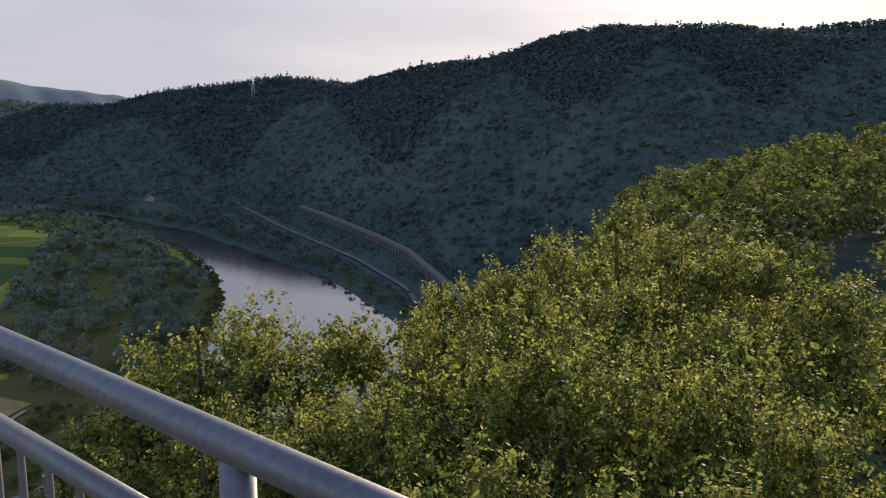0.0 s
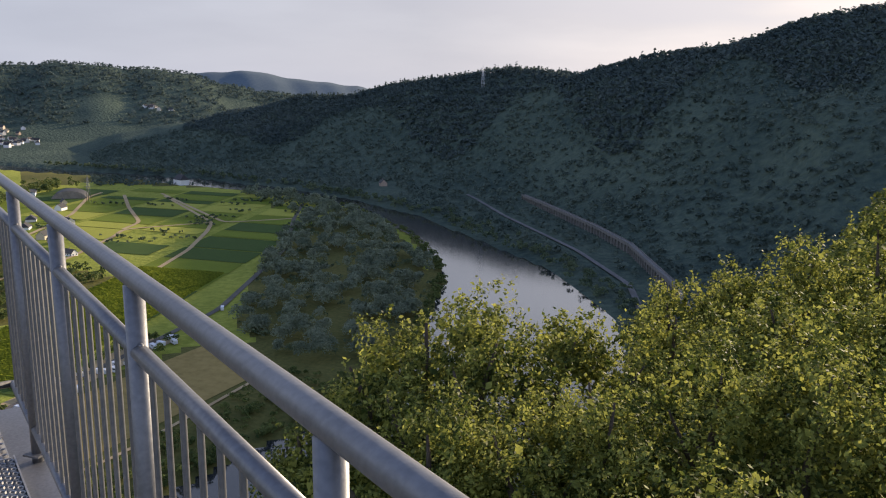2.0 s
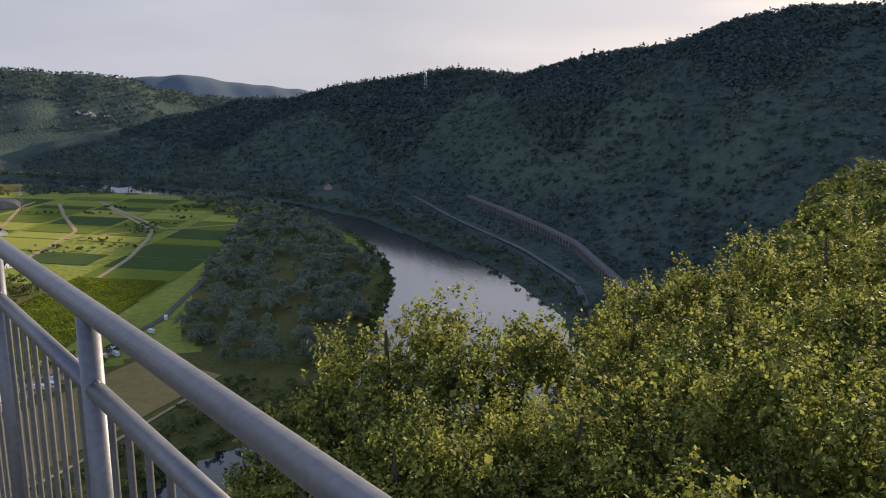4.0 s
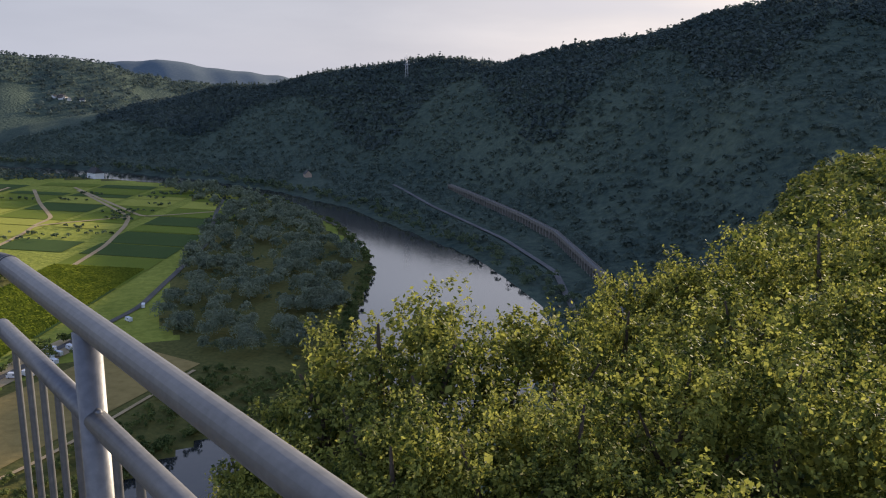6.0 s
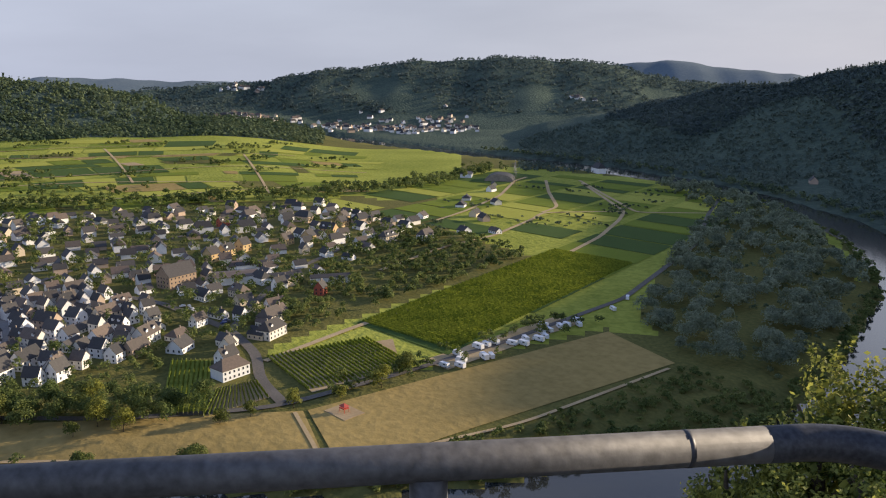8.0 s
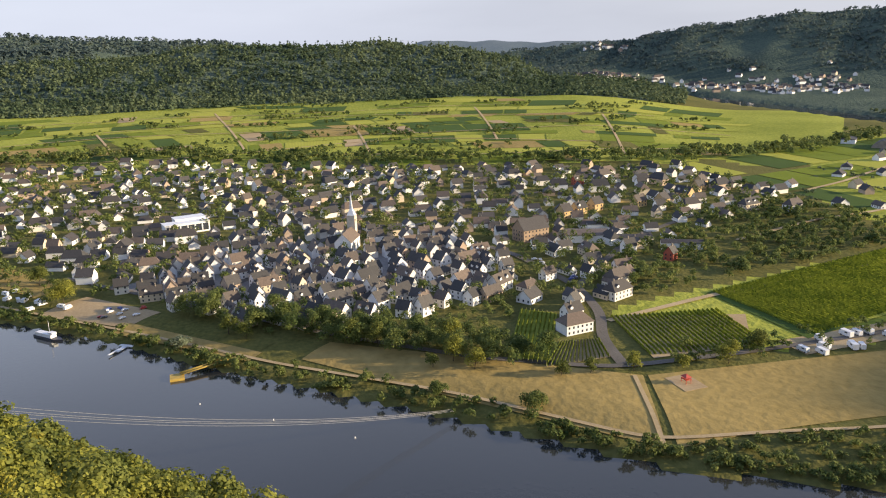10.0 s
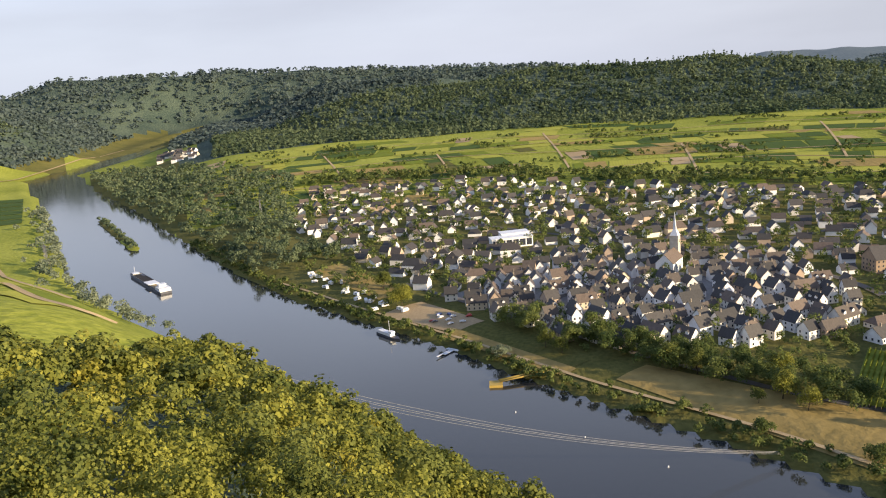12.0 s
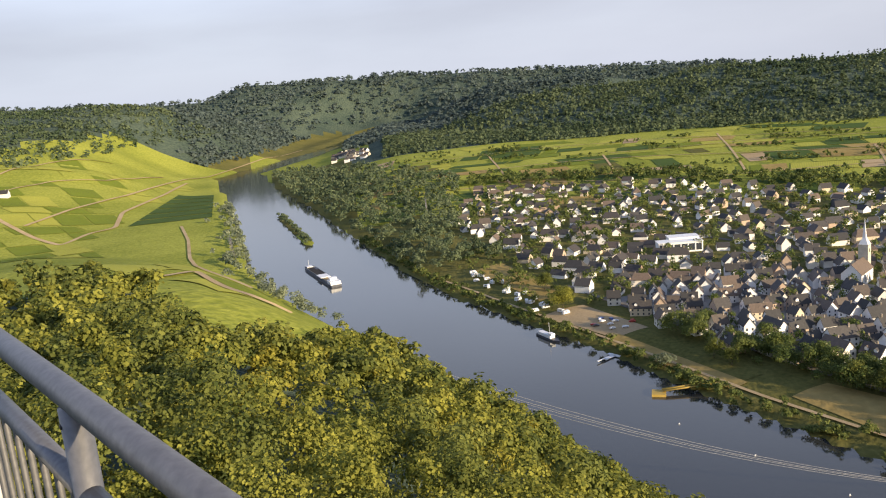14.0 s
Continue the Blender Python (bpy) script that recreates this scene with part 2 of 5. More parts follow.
# ---- mesh helpers ----
def mesh_from(name, verts, faces, mat, smooth=False):
    me = bpy.data.meshes.new(name)
    me.from_pydata(verts, [], faces)
    for m in (mat if isinstance(mat, (list, tuple)) else [mat]):
        me.materials.append(m)
    if smooth:
        me.polygons.foreach_set("use_smooth", [True] * len(me.polygons))
    me.update()
    return me


def quads_mesh(name, v, mat, smooth=False):
    """v: (N, 4, 3) corners of loose quads."""
    v = np.asarray(v, dtype=np.float32)
    k = len(v)
    me = bpy.data.meshes.new(name)
    me.vertices.add(4 * k)
    me.vertices.foreach_set("co", v.reshape(-1))
    me.loops.add(4 * k)
    me.loops.foreach_set("vertex_index", np.arange(4 * k, dtype=np.int32))
    me.polygons.add(k)
    me.polygons.foreach_set("loop_start", np.arange(0, 4 * k, 4, dtype=np.int32))
    me.materials.append(mat)
    me.update(calc_edges=True)
    return me


def grid_mesh(name, p, mats, index=None, wrap=False):
    """p: (R, C, 3) points of one sheet."""
    r, c = p.shape[:2]
    me = bpy.data.meshes.new(name)
    me.vertices.add(r * c)
    me.vertices.foreach_set("co", p.astype(np.float32).reshape(-1))
    i = np.arange(r * c).reshape(r, c)
    a = i if not wrap else np.concatenate([i, i[:, :1]], 1)
    f = np.stack([a[:-1, :-1], a[:-1, 1:], a[1:, 1:], a[1:, :-1]], -1).reshape(-1, 4)
    k = len(f)
    me.loops.add(4 * k)
    me.loops.foreach_set("vertex_index", f.astype(np.int32).reshape(-1))
    me.polygons.add(k)
    me.polygons.foreach_set("loop_start", np.arange(0, 4 * k, 4, dtype=np.int32))
    for m in mats:
        me.materials.append(m)
    if index is not None:
        me.polygons.foreach_set("material_index", index.astype(np.int32).reshape(-1))
    me.polygons.foreach_set("use_smooth", np.ones(k, dtype=bool))
    me.update(calc_edges=True)
    return me


def part(name, data, parent, label="", at=None):
    ob = new(name, data)
    ob.parent = parent
    if at is not None:
        ob.matrix_local = at
    if label:
        ob["label"] = label
    return ob


def boxes(name, specs, mat):
    """One mesh of boxes: (cx, cy, cz, sx, sy, sz)."""
    vs, fs = [], []
    for cx, cy, cz, sx, sy, sz in specs:
        o = len(vs)
        for dz in (-.5, .5):
            for dx, dy in ((-.5, -.5), (.5, -.5), (.5, .5), (-.5, .5)):
                vs.append((cx + dx * sx, cy + dy * sy, cz + dz * sz))
        fs += [tuple(o + q for q in f) for f in ((3, 2, 1, 0), (4, 5, 6, 7), (0, 1, 5, 4), (1, 2, 6, 5), (2, 3, 7, 6), (3, 0, 4, 7))]
    return mesh_from(name, vs, fs, mat)


def tube(name, pts, r, mat, seg=12, caps=True):
    """A round tube along a polyline."""
    pts = [Vector(p) for p in pts]
    vs, fs = [], []
    side = None
    for k, p in enumerate(pts):
        d = ((pts[min(k + 1, len(pts) - 1)] - pts[max(k - 1, 0)])).normalized()
        if side is None:
            side = d.cross(Vector((0, 0, 1)) if abs(d.z) < 0.9 else Vector((1, 0, 0))).normalized()
        side = (side - d * side.dot(d)).normalized()
        up = side.cross(d)
        rr = r[k] if isinstance(r, (list, tuple)) else r
        for q in range(seg):
            a = 2 * math.pi * q / seg
            vs.append(p + side * (rr * math.cos(a)) + up * (rr * math.sin(a)))
    for k in range(len(pts) - 1):
        for q in range(seg):
            a, b = k * seg + q, k * seg + (q + 1) % seg
            fs.append((a, b, b + seg, a + seg))
    if caps:
        fs += [tuple(range(seg))[::-1], tuple((len(pts) - 1) * seg + q for q in range(seg))]
    return mesh_from(name, [tuple(v) for v in vs], fs, mat, True)


# ---- the lie of the land ----
VBANK = np.array([(-3464, -1228), (-1873, -1019), (-1450, -758), (-1138, -542), (-854, -356), (-696, -249), (-587, -166), (-462, -45), (-393, 13), (-309, 94), (-226, 167), (-188, 222), (-165, 300), (-135, 335), (-138, 400), (-146, 474), (-173, 624), (-201, 701), (-265, 817), (-403, 983), (-563, 1081), (-779, 1136), (-1200, 1180), (-2100, 1300)], float)
TBANK = np.array([(-3450, -1350), (-2199, -1185), (-1832, -1150), (-1479, -912), (-1240, -748), (-941, -558), (-702, -411), (-589, -313), (-493, -215), (-389, -116), (-284, -27), (-200, 50), (-120, 130), (-60, 230), (-30, 340), (-12, 450), (-33, 567), (-101, 700), (-190, 811), (-300, 945), (-440, 1060), (-600, 1150), (-790, 1215), (-1200, 1270), (-2100, 1400)], float)
ISLAND = np.array([(-1085, -572), (-845, -412)], float)
RIVER = np.concatenate([VBANK, TBANK[::-1]])


def seg_dist(x, y, line):
    d = np.full(x.shape, 1e9)
    for (ax, ay), (bx, by) in zip(line[:-1], line[1:]):
        ux, uy = bx - ax, by - ay
        t = np.clip(((x - ax) * ux + (y - ay) * uy) / (ux * ux + uy * uy), 0, 1)
        d = np.minimum(d, np.hypot(x - ax - t * ux, y - ay - t * uy))
    return d


def inside(x, y, poly):
    res = np.zeros(x.shape, bool)
    for (ax, ay), (bx, by) in zip(poly, np.roll(poly, -1, 0)):
        c = (ay > y) != (by > y)
        with np.errstate(divide="ignore", invalid="ignore"):
            res ^= c & (x < (bx - ax) * (y - ay) / (by - ay + 1e-12) + ax)
    return res


def smooth(a, b, x):
    t = np.clip((x - a) / (b - a), 0, 1)
    return t * t * (3 - 2 * t)


# hills round the valley: degrees, foot and ridge in metres from the tower, ridge above eye level in degrees
HILLS = {
    "far_blue": [(14, 3900, 4700, -2.0), (22, 3900, 4700, 0.1), (26, 3900, 4700, 0.45), (29, 3900, 4700, 1.05), (33, 3900, 4700, 0.95), (38, 3900, 4700, 0.2), (58, 3900, 4700, -0.3), (66, 3900, 4700, -0.1), (72, 3900, 4700, 0.1), (80, 3900, 4700, -1)],
    "slope_mid": [(14, 2300, 3300, -2.0), (25, 2300, 3300, -0.6), (29, 2300, 3300, -0.3), (34, 2300, 3300, 0.9), (40, 2350, 3300, 1.35), (47, 2400, 3300, 1.15), (54, 2400, 3300, 0.5), (59, 2500, 3300, -0.35), (66, 2700, 3300, -0.8), (78, 2800, 3300, -2.5)],
    "slope_right": [(-75, 560, 1500, 5.0), (-28, 560, 1500, 5.2), (-20, 560, 1450, 5.1), (-12, 560, 1400, 4.95), (-7, 580, 1400, 4.3), (-3, 620, 1400, 3.0), (3, 770, 1450, 2.0), (6.6, 930, 1500, 1.2), (11, 1090, 1600, 1.5), (14, 1150, 1650, 1.0), (19, 1230, 1800, 0.2), (23, 1300, 1900, -0.7), (26, 1330, 2000, -0.9), (30, 1360, 2100, -1.5), (36, 1400, 2200, -2.8), (41, 1400, 2200, -3.6)],
    "spur": [(-40, 480, 900, -4.5), (-26, 480, 900, -3.5), (-20, 480, 900, -2.0), (-14, 520, 940, -0.7), (-10, 540, 1000, 0.2), (-7, 560, 1050, -1.0), (-3, 560, 1050, -5)],
    "wooded_hill": [(52, 1750, 2250, -4.0), (61, 1750, 2250, -3.6), (63, 1750, 2250, -2.5), (66, 1740, 2250, -1.4), (69, 1740, 2250, -0.6), (75, 1720, 2250, -0.1), (83, 1700, 2250, 0.1), (92, 1720, 2250, -0.4), (97.5, 1760, 2250, -0.6), (102.3, 1850, 2250, -1.4), (106, 1900, 2250, -2.6), (109, 1950, 2250, -3.5)],
    "side_valley": [(88, 2400, 3000, -1.0), (95, 2400, 3000, 0.3), (102, 2400, 3000, 0.2), (105, 2450, 3000, -1.0), (109.4, 2500, 3000, -2.6), (112, 2500, 3000, -3.0)],
    "plateau": [(76, 3200, 4200, -1.0), (87, 3200, 4200, 0.5), (97, 3200, 4200, 1.0), (103, 3200, 4200, 1.4), (112, 3300, 4200, 1.75), (119, 3300, 4200, 1.75), (122, 3300, 4200, 1.0), (126, 3300, 4200, 1.0), (130, 3300, 4200, 1.35), (136, 3300, 4200, 1.6), (175, 3300, 4200, 1.6)],
    "left_hill": [(109, 2200, 2600, -3.2), (113, 2150, 2600, -2.0), (116, 2100, 2600, -0.8), (120, 1900, 2600, 0.3), (124, 1500, 2600, 0.9), (128, 1250, 2600, 1.1), (134, 1100, 2600, 1.3), (150, 900, 2500, 1.4), (180, 900, 2500, 1.4)],
}
TOWER_HILL = [(-180, 900), (-90, 1500), (-60, 2500), (-28, 3000), (-22, 2700), (-16, 2200), (-13, 1100), (-10, 600), (-6, 470), (2, 440), (5, 340), (15, 240), (30, 195), (43, 177), (60, 180), (76, 206), (95, 285), (107, 406), (114, 530), (118, 640), (121, 760), (124, 880), (128, 1000), (134, 1150), (145, 1200), (180, 1200)]


def height(x, y):
    x, y = np.asarray(x, float), np.asarray(y, float)
    r = np.hypot(x, y)
    a = np.degrees(np.arctan2(-x, y))
    water = inside(x, y, RIVER)
    dv, dt = seg_dist(x, y, VBANK), seg_dist(x, y, TBANK)
    d = np.minimum(dv, dt)
    z = 0.6 + 4.4 * smooth(0, 38, d) + 0.006 * np.minimum(d, 700)
    # vineyard slope behind the village
    z = z + smooth(50, 62, a) * (1 - smooth(108, 116, a)) * 36 * np.clip((r - 1000) / 800, 0, 1.3)
    z = np.where(r > 1500, np.maximum(z, 5), z)
    for rows in HILLS.values():
        t = np.array(rows, float)
        foot, ridge, el = (np.interp(a, t[:, 0], t[:, k]) for k in (1, 2, 3))
        top = 160 + ridge * np.tan(np.radians(el))
        s = np.clip((r - foot) / (ridge - foot), 0, 1)
        prof = s ** 1.15 * 0.6 + smooth(0, 1, s) * 0.4
        back = np.clip((r - ridge) / 1500, 0, 1)
        h = 4 + (top - 4) * prof * smooth(-20, 360, d) - 90 * back
        h = h * smooth(t[0, 0], t[0, 0] + 3, a) * (1 - smooth(t[-1, 0] - 3, t[-1, 0], a))
        z = np.where(r > foot, np.maximum(z, h), z)
    t = np.array(TOWER_HILL, float)
    rb = np.interp(a, t[:, 0], t[:, 1])
    s = np.clip(r / rb, 0, 1)
    shape = 1 - s ** np.interp(a, [108, 120], [1.12, 1.0])
    top = 137 + 9 * smooth(-16, -28, a) * smooth(30, 160, r)
    near = 3 + (top - 3) * shape
    z = np.where(r < rb, np.maximum(z, near), z)
    wob = 6 * np.sin(x * 0.011 + 1.3) * np.sin(y * 0.013) + 3 * np.sin(x * 0.031 + y * 0.023)
    z = z + wob * np.clip((z - 25) / 60, 0, 1) * np.clip((r - 60) / 200, 0, 1)
    bed = np.maximum(-2.5, 1.6 - 0.5 * np.maximum(0, seg_dist(x, y, ISLAND) - 3))
    return np.where(water, bed, z)


PENINSULA = [(-150, 400), (-158, 470), (-182, 620), (-275, 800), (-410, 965), (-570, 1062), (-600, 1035), (-440, 870), (-362, 690), (-305, 530), (-262, 440), (-210, 392)]
EDGE = ([70, 95, 104, 112, 116, 118, 124, 127, 131, 145], [140, 178, 232, 268, 212, 180, 130, 250, 270, 270])
# one sheet of ground, finer where the tower looks
A = np.concatenate([np.arange(-180, -50, 2.5), np.arange(-50, 150, 0.44), np.arange(150, 180, 2.5)])
RR = np.concatenate([[0.5], np.geomspace(4, 4900, 340)])
aa, rr = np.meshgrid(np.radians(A), RR)
gx, gy = -np.sin(aa) * rr, np.cos(aa) * rr
gz = height(gx, gy)
fx, fy, fz, fr = (q[:-1, :] for q in (gx, gy, gz, rr))
fa = np.degrees(aa[:-1, :])
land = np.zeros(fx.shape, int)                                   # forest floor
flat = (fz < 24) & (fr > 150) & (fa > -30)
land[flat] = 1
land[(fa > 44) & (fa < 112) & (fr > 1000 + 25 * np.sin(fa)) & (fr < 1740) & flat | (fa > 50) & (fa < 112) & (fr > 1000 + 25 * np.sin(fa)) & (fr < 1740)] = 2
PLAIN = np.array([(-296, 262), (-380, 228), (-400, 400), (-412, 520), (-560, 560), (-700, 690), (-830, 740), (-900, 1050), (-560, 1075), (-400, 970), (-260, 800), (-190, 640), (-180, 420), (-262, 400)], float)
land[inside(fx, fy, PLAIN)] = 2
land[(fa > 118) & (fa < 150) & (fr > 330) & (fz < 130) & (fr < 2300)] = 2
land[(fa > 111) & (fa < 119) & (fr > 2000) & (fz < 90) & (fr < 2600)] = 2
outer = seg_dist(fx, fy, TBANK) < seg_dist(fx, fy, VBANK)
land[outer & (fa < 60)] = 0
land[inside(fx, fy, np.array(PENINSULA, float))] = 1
land[(fa > 113) & (fa < 150) & (fr > np.interp(fa, *EDGE) + 6) & (fr < 1000)] = 2
# farthest ground takes the colour with haze in it
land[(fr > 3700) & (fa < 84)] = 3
ground = new("ground", grid_mesh("ground", np.stack([gx, gy, gz], -1), [M_FOREST, M_GRASS, M_VINELAND, M_DISTANT_HAZE], land, wrap=True))
tagged(ground, "valley floor and wooded hills with meadows and vineyards", "ground", kind="structure")

# river, a little wider than its banks, under them
water = new("water", mesh_from("water", [(-3700, -1700, 0), (700, -1700, 0), (700, 1900, 0), (-3700, 1900, 0)], [(0, 1, 2, 3)], water_mat))
tagged(water, "calm dark river reflecting the evening sky", "river", kind="structure")
# ---- viewing platform ----
RAIL_AZ, CORNER, FLOOR, RAIL_Z = 51.43, Vector((-0.75, 1.161, 0)), 158.52, 159.6
E_U = Vector((-math.sin(radians(RAIL_AZ)), math.cos(radians(RAIL_AZ)), 0))
E_V = Vector((math.cos(radians(RAIL_AZ)), math.sin(radians(RAIL_AZ)), 0))
UP = Vector((0, 0, 1))


def railing(label, start, way, length, first, spacing, skip_start=0.0, steel=M_STEEL):
    """A bay of railing: top tube, lower tube, foot tube, posts and thin bars; way runs along it."""
    root = tagged(new("railing"), label, "railing", "railings of the platform")
    root.location = start
    side = way.cross(UP)
    at = lambda s, z: way * s + UP * (z - RAIL_Z)
    part("top_tube", tube("top_tube", [at(skip_start, RAIL_Z), at(length * 0.5, RAIL_Z), at(length, RAIL_Z)], 0.0212, steel, 20), root)
    s = first
    posts = []
    while s < length:
        posts.append(s)
        s += spacing
    edges = [0.004] + posts + [length]
    for k, (a, b) in enumerate(zip(edges[:-1], edges[1:])):
        if b - a < 0.05:
            continue
        part("lower_tube", tube("lower_tube", [at(a, RAIL_Z - .155), at((a + b) / 2, RAIL_Z - .155), at(b, RAIL_Z - .155)], 0.0182, steel, 16), root)
        part("foot_tube", tube("foot_tube", [at(a, FLOOR + .11), at(b, FLOOR + .11)], 0.017, steel, 12), root)
        n = max(1, round((b - a) / 0.095))
        for q in range(1, n):
            s = a + (b - a) * q / n
            part("bar", tube("bar", [at(s, FLOOR + .11), at(s, RAIL_Z - .165)], 0.0065, steel, 8, False), root)
    for s in posts:
        p = part("post", tube("post", [at(s, FLOOR - .06), at(s, RAIL_Z - .015)], 0.0212, steel, 16), root)
        part("bolt", tube("bolt", [at(s, RAIL_Z - .041) - side * .0195, at(s, RAIL_Z - .041) - side * .0225], 0.0045, M_STEEL_DARK, 8), p)
        part("weld", tube("weld", [at(s + .023, RAIL_Z - .139), at(s + .034, RAIL_Z - .136)], [0.007, 0.004], steel, 8), p)
        part("foot_plate", boxes("foot_plate", [(at(s, FLOOR).x, at(s, FLOOR).y, FLOOR - RAIL_Z + .004, .075, .075, .008)], steel), p)
    return root


corner = CORNER.copy()
corner.z = RAIL_Z
rail_a = railing("galvanised tube railing along the side of the platform", corner, -E_U, 7.2, 0.596, 0.86, 0.13)
rail_b = railing("dull dark tube railing along the front of the platform", corner, -E_V, 1.4, 0.555, 0.86, 0.17, M_STEEL_DULL)
# rounded corner piece of the handrail, blackened at its sleeve
elbow = tagged(new("handrail_elbow"), "bent corner tube of the handrail with a blackened sleeve", "handrail", "railings of the platform")
elbow.location = corner
arc = [-E_U * (0.13 - 0.13 * math.sin(a)) - E_V * (0.13 - 0.13 * math.cos(a)) for a in np.linspace(0, math.pi / 2, 12)]
part("bend", tube("bend", arc[:6], 0.0212, M_STEEL_DULL, 20), elbow)
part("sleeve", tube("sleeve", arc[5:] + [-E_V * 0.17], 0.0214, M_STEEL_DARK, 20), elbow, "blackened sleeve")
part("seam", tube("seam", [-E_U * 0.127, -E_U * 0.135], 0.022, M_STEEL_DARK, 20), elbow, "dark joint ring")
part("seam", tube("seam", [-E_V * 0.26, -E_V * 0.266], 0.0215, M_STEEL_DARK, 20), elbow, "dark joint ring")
bend_az = radians(146.2)
way_c = Vector((-math.sin(bend_az), math.cos(bend_az), 0))
rail_c = railing("galvanised tube railing along the far front of the platform", corner - E_V * 1.4, way_c, 4.2, 0.13, 0.86)

# floor of punched steel planks on a frame
deck = tagged(new("platform"), "steel viewing platform with punched grating planks", "platform")
deck.location = CORNER + UP * FLOOR
rng = random.Random(3)


def plank_mesh(name, w, length):
    """A punched plank: raised rims of holes in rows, capped dark for the shade inside, between two folded edges."""
    vs, fs = [], []

    def box(cx, cy, cz, sx, sy, sz):
        o = len(vs)
        for dz in (-.5, .5):
            for dx, dy in ((-.5, -.5), (.5, -.5), (.5, .5), (-.5, .5)):
                vs.append((cx + dx * sx, cy + dy * sy, cz + dz * sz))
        fs.extend(tuple(o + q for q in f) for f in ((4, 5, 6, 7), (0, 1, 5, 4), (1, 2, 6, 5), (2, 3, 7, 6), (3, 0, 4, 7)))
    box(0, length / 2, -.022, w - .004, length - .004, .008)
    for e in (-1, 1):
        box(e * (w / 2 - .005), length / 2, -.012, .006, length - .004, .024)
    nx, ny = int(w / .031), int(length / .044)
    dark = []
    for i in range(nx):
        for j in range(ny):
            cx, cy = -w / 2 + (i + .7) * w / (nx + .4), (j + .5 + .5 * (i % 2)) * length / (ny + .5)
            o = len(vs)
            for rr_, zz in ((.0155, -.018), (.0115, -.002), (.0078, -.004)):
                for q in range(6):
                    a = q * math.pi / 3
                    vs.append((cx + rr_ * math.cos(a), cy + 1.25 * rr_ * math.sin(a), zz))
            for ring in range(2):
                for q in range(6):
                    a, b = o + ring * 6 + q, o + ring * 6 + (q + 1) % 6
                    fs.append((a, b, b + 6, a + 6))
            # a dark cap closes each hole in place of the shade in it
            dark.append(len(fs))
            fs.append(tuple(o + 12 + q for q in range(6)))
    me = mesh_from(name, vs, fs, [M_GRATE, M_STEEL_DARK])
    idx = np.zeros(len(fs), int)
    idx[dark] = 1
    me.polygons.foreach_set("material_index", idx)
    return me


lie = Matrix((( -E_V.x, E_U.x, 0, 0), (-E_V.y, E_U.y, 0, 0), (0, 0, 1, 0), (0, 0, 0, 1)))
long_plank = plank_mesh("plank", 0.25, 1.5)
short_plank = plank_mesh("plank_short", 0.25, 0.9)
for col in range(5):
    for row in range(5):
        part("plank", long_plank, deck, at=Matrix.Translation(-E_V * (0.20 + .253 * col) - E_U * (2.05 + 1.505 * row)) @ lie @ pose(0, 0, 0.0005 * rng.random()))
for row in range(2):
    for k in range(5):
        part("plank", short_plank, deck, at=Matrix.Translation(-E_V * (0.09 + .905 * k) - E_U * (0.20 + .253 * row)) @ lie @ Matrix.Rotation(-math.pi / 2, 4, "Z"))


def beam(name, a, b, w, h, top):
    d = (b - a)
    c = (a + b) / 2
    me = boxes(name, [(0, 0, top - h / 2, d.length, w, h)], M_STEEL)
    return part(name, me, deck, at=Matrix.Translation(c) @ Matrix.Rotation(math.atan2(d.y, d.x), 4, "Z"))


for off, w in ((0.03, 0.13), (1.38, 0.05)):
    beam("frame_beam", -E_V * off + E_U * .06, -E_V * off - E_U * 8.0, w, .16, -.03)
for off in (0.02, 0.52, 2.05, 3.55, 5.05, 6.5):
    beam("cross_beam", -E_U * off + E_V * .06, -E_U * off - E_V * (4.6 if off < 1 else 1.4), .1, .16, -.034)
for u, v in ((.6, .5), (6.2, .5), (.35, 3.8)):
    q = -E_U * u - E_V * v
    part("leg", tube("leg", [q + UP * -.19, q + UP * -26], 0.16, M_STEEL, 16), deck)

# ---- ground cover ----
def drape(name, corners, mat, n=12, m=12, lift=0.22, label="", category="field", group="", kind=""):
    """A sheet over the ground between four corners."""
    c = np.array(corners, float)
    s, t = np.meshgrid(np.linspace(0, 1, n + 1), np.linspace(0, 1, m + 1))
    p = ((1 - s) * (1 - t))[..., None] * c[0] + (s * (1 - t))[..., None] * c[1] + (s * t)[..., None] * c[2] + ((1 - s) * t)[..., None] * c[3]
    x, y = p[..., 0], p[..., 1]
    me = grid_mesh(name, np.stack([x, y, height(x, y) + lift], -1), [mat])
    return tagged(new(name, me), label, category, group, kind)


def strip(name, line, width, mat, lift=0.35, step=8.0, label="", category="path", kind="structure"):
    """A path of even width that follows a line over the ground."""
    pts = []
    line = [np.array(p, float) for p in line]
    for a, b in zip(line[:-1], line[1:]):
        k = max(1, int(np.linalg.norm(b - a) / step))
        pts += [a + (b - a) * q / k for q in range(k)]
    pts.append(line[-1])
    p = np.array(pts)
    for _ in range(3):
        p[1:-1] = (p[:-2] + 2 * p[1:-1] + p[2:]) / 4
    d = np.gradient(p, axis=0)
    d /= np.linalg.norm(d, axis=1)[:, None] + 1e-9
    nrm = np.stack([-d[:, 1], d[:, 0]], 1)
    rows = [p + nrm * width * q for q in (-.5, 0, .5)]
    x, y = np.stack(rows)[..., 0], np.stack(rows)[..., 1]
    zz = np.maximum(height(x, y), height(p[:, 0], p[:, 1])[None])
    return tagged(new(name, grid_mesh(name, np.stack([x, y, zz + lift], -1), [mat])), label, category, kind=kind)


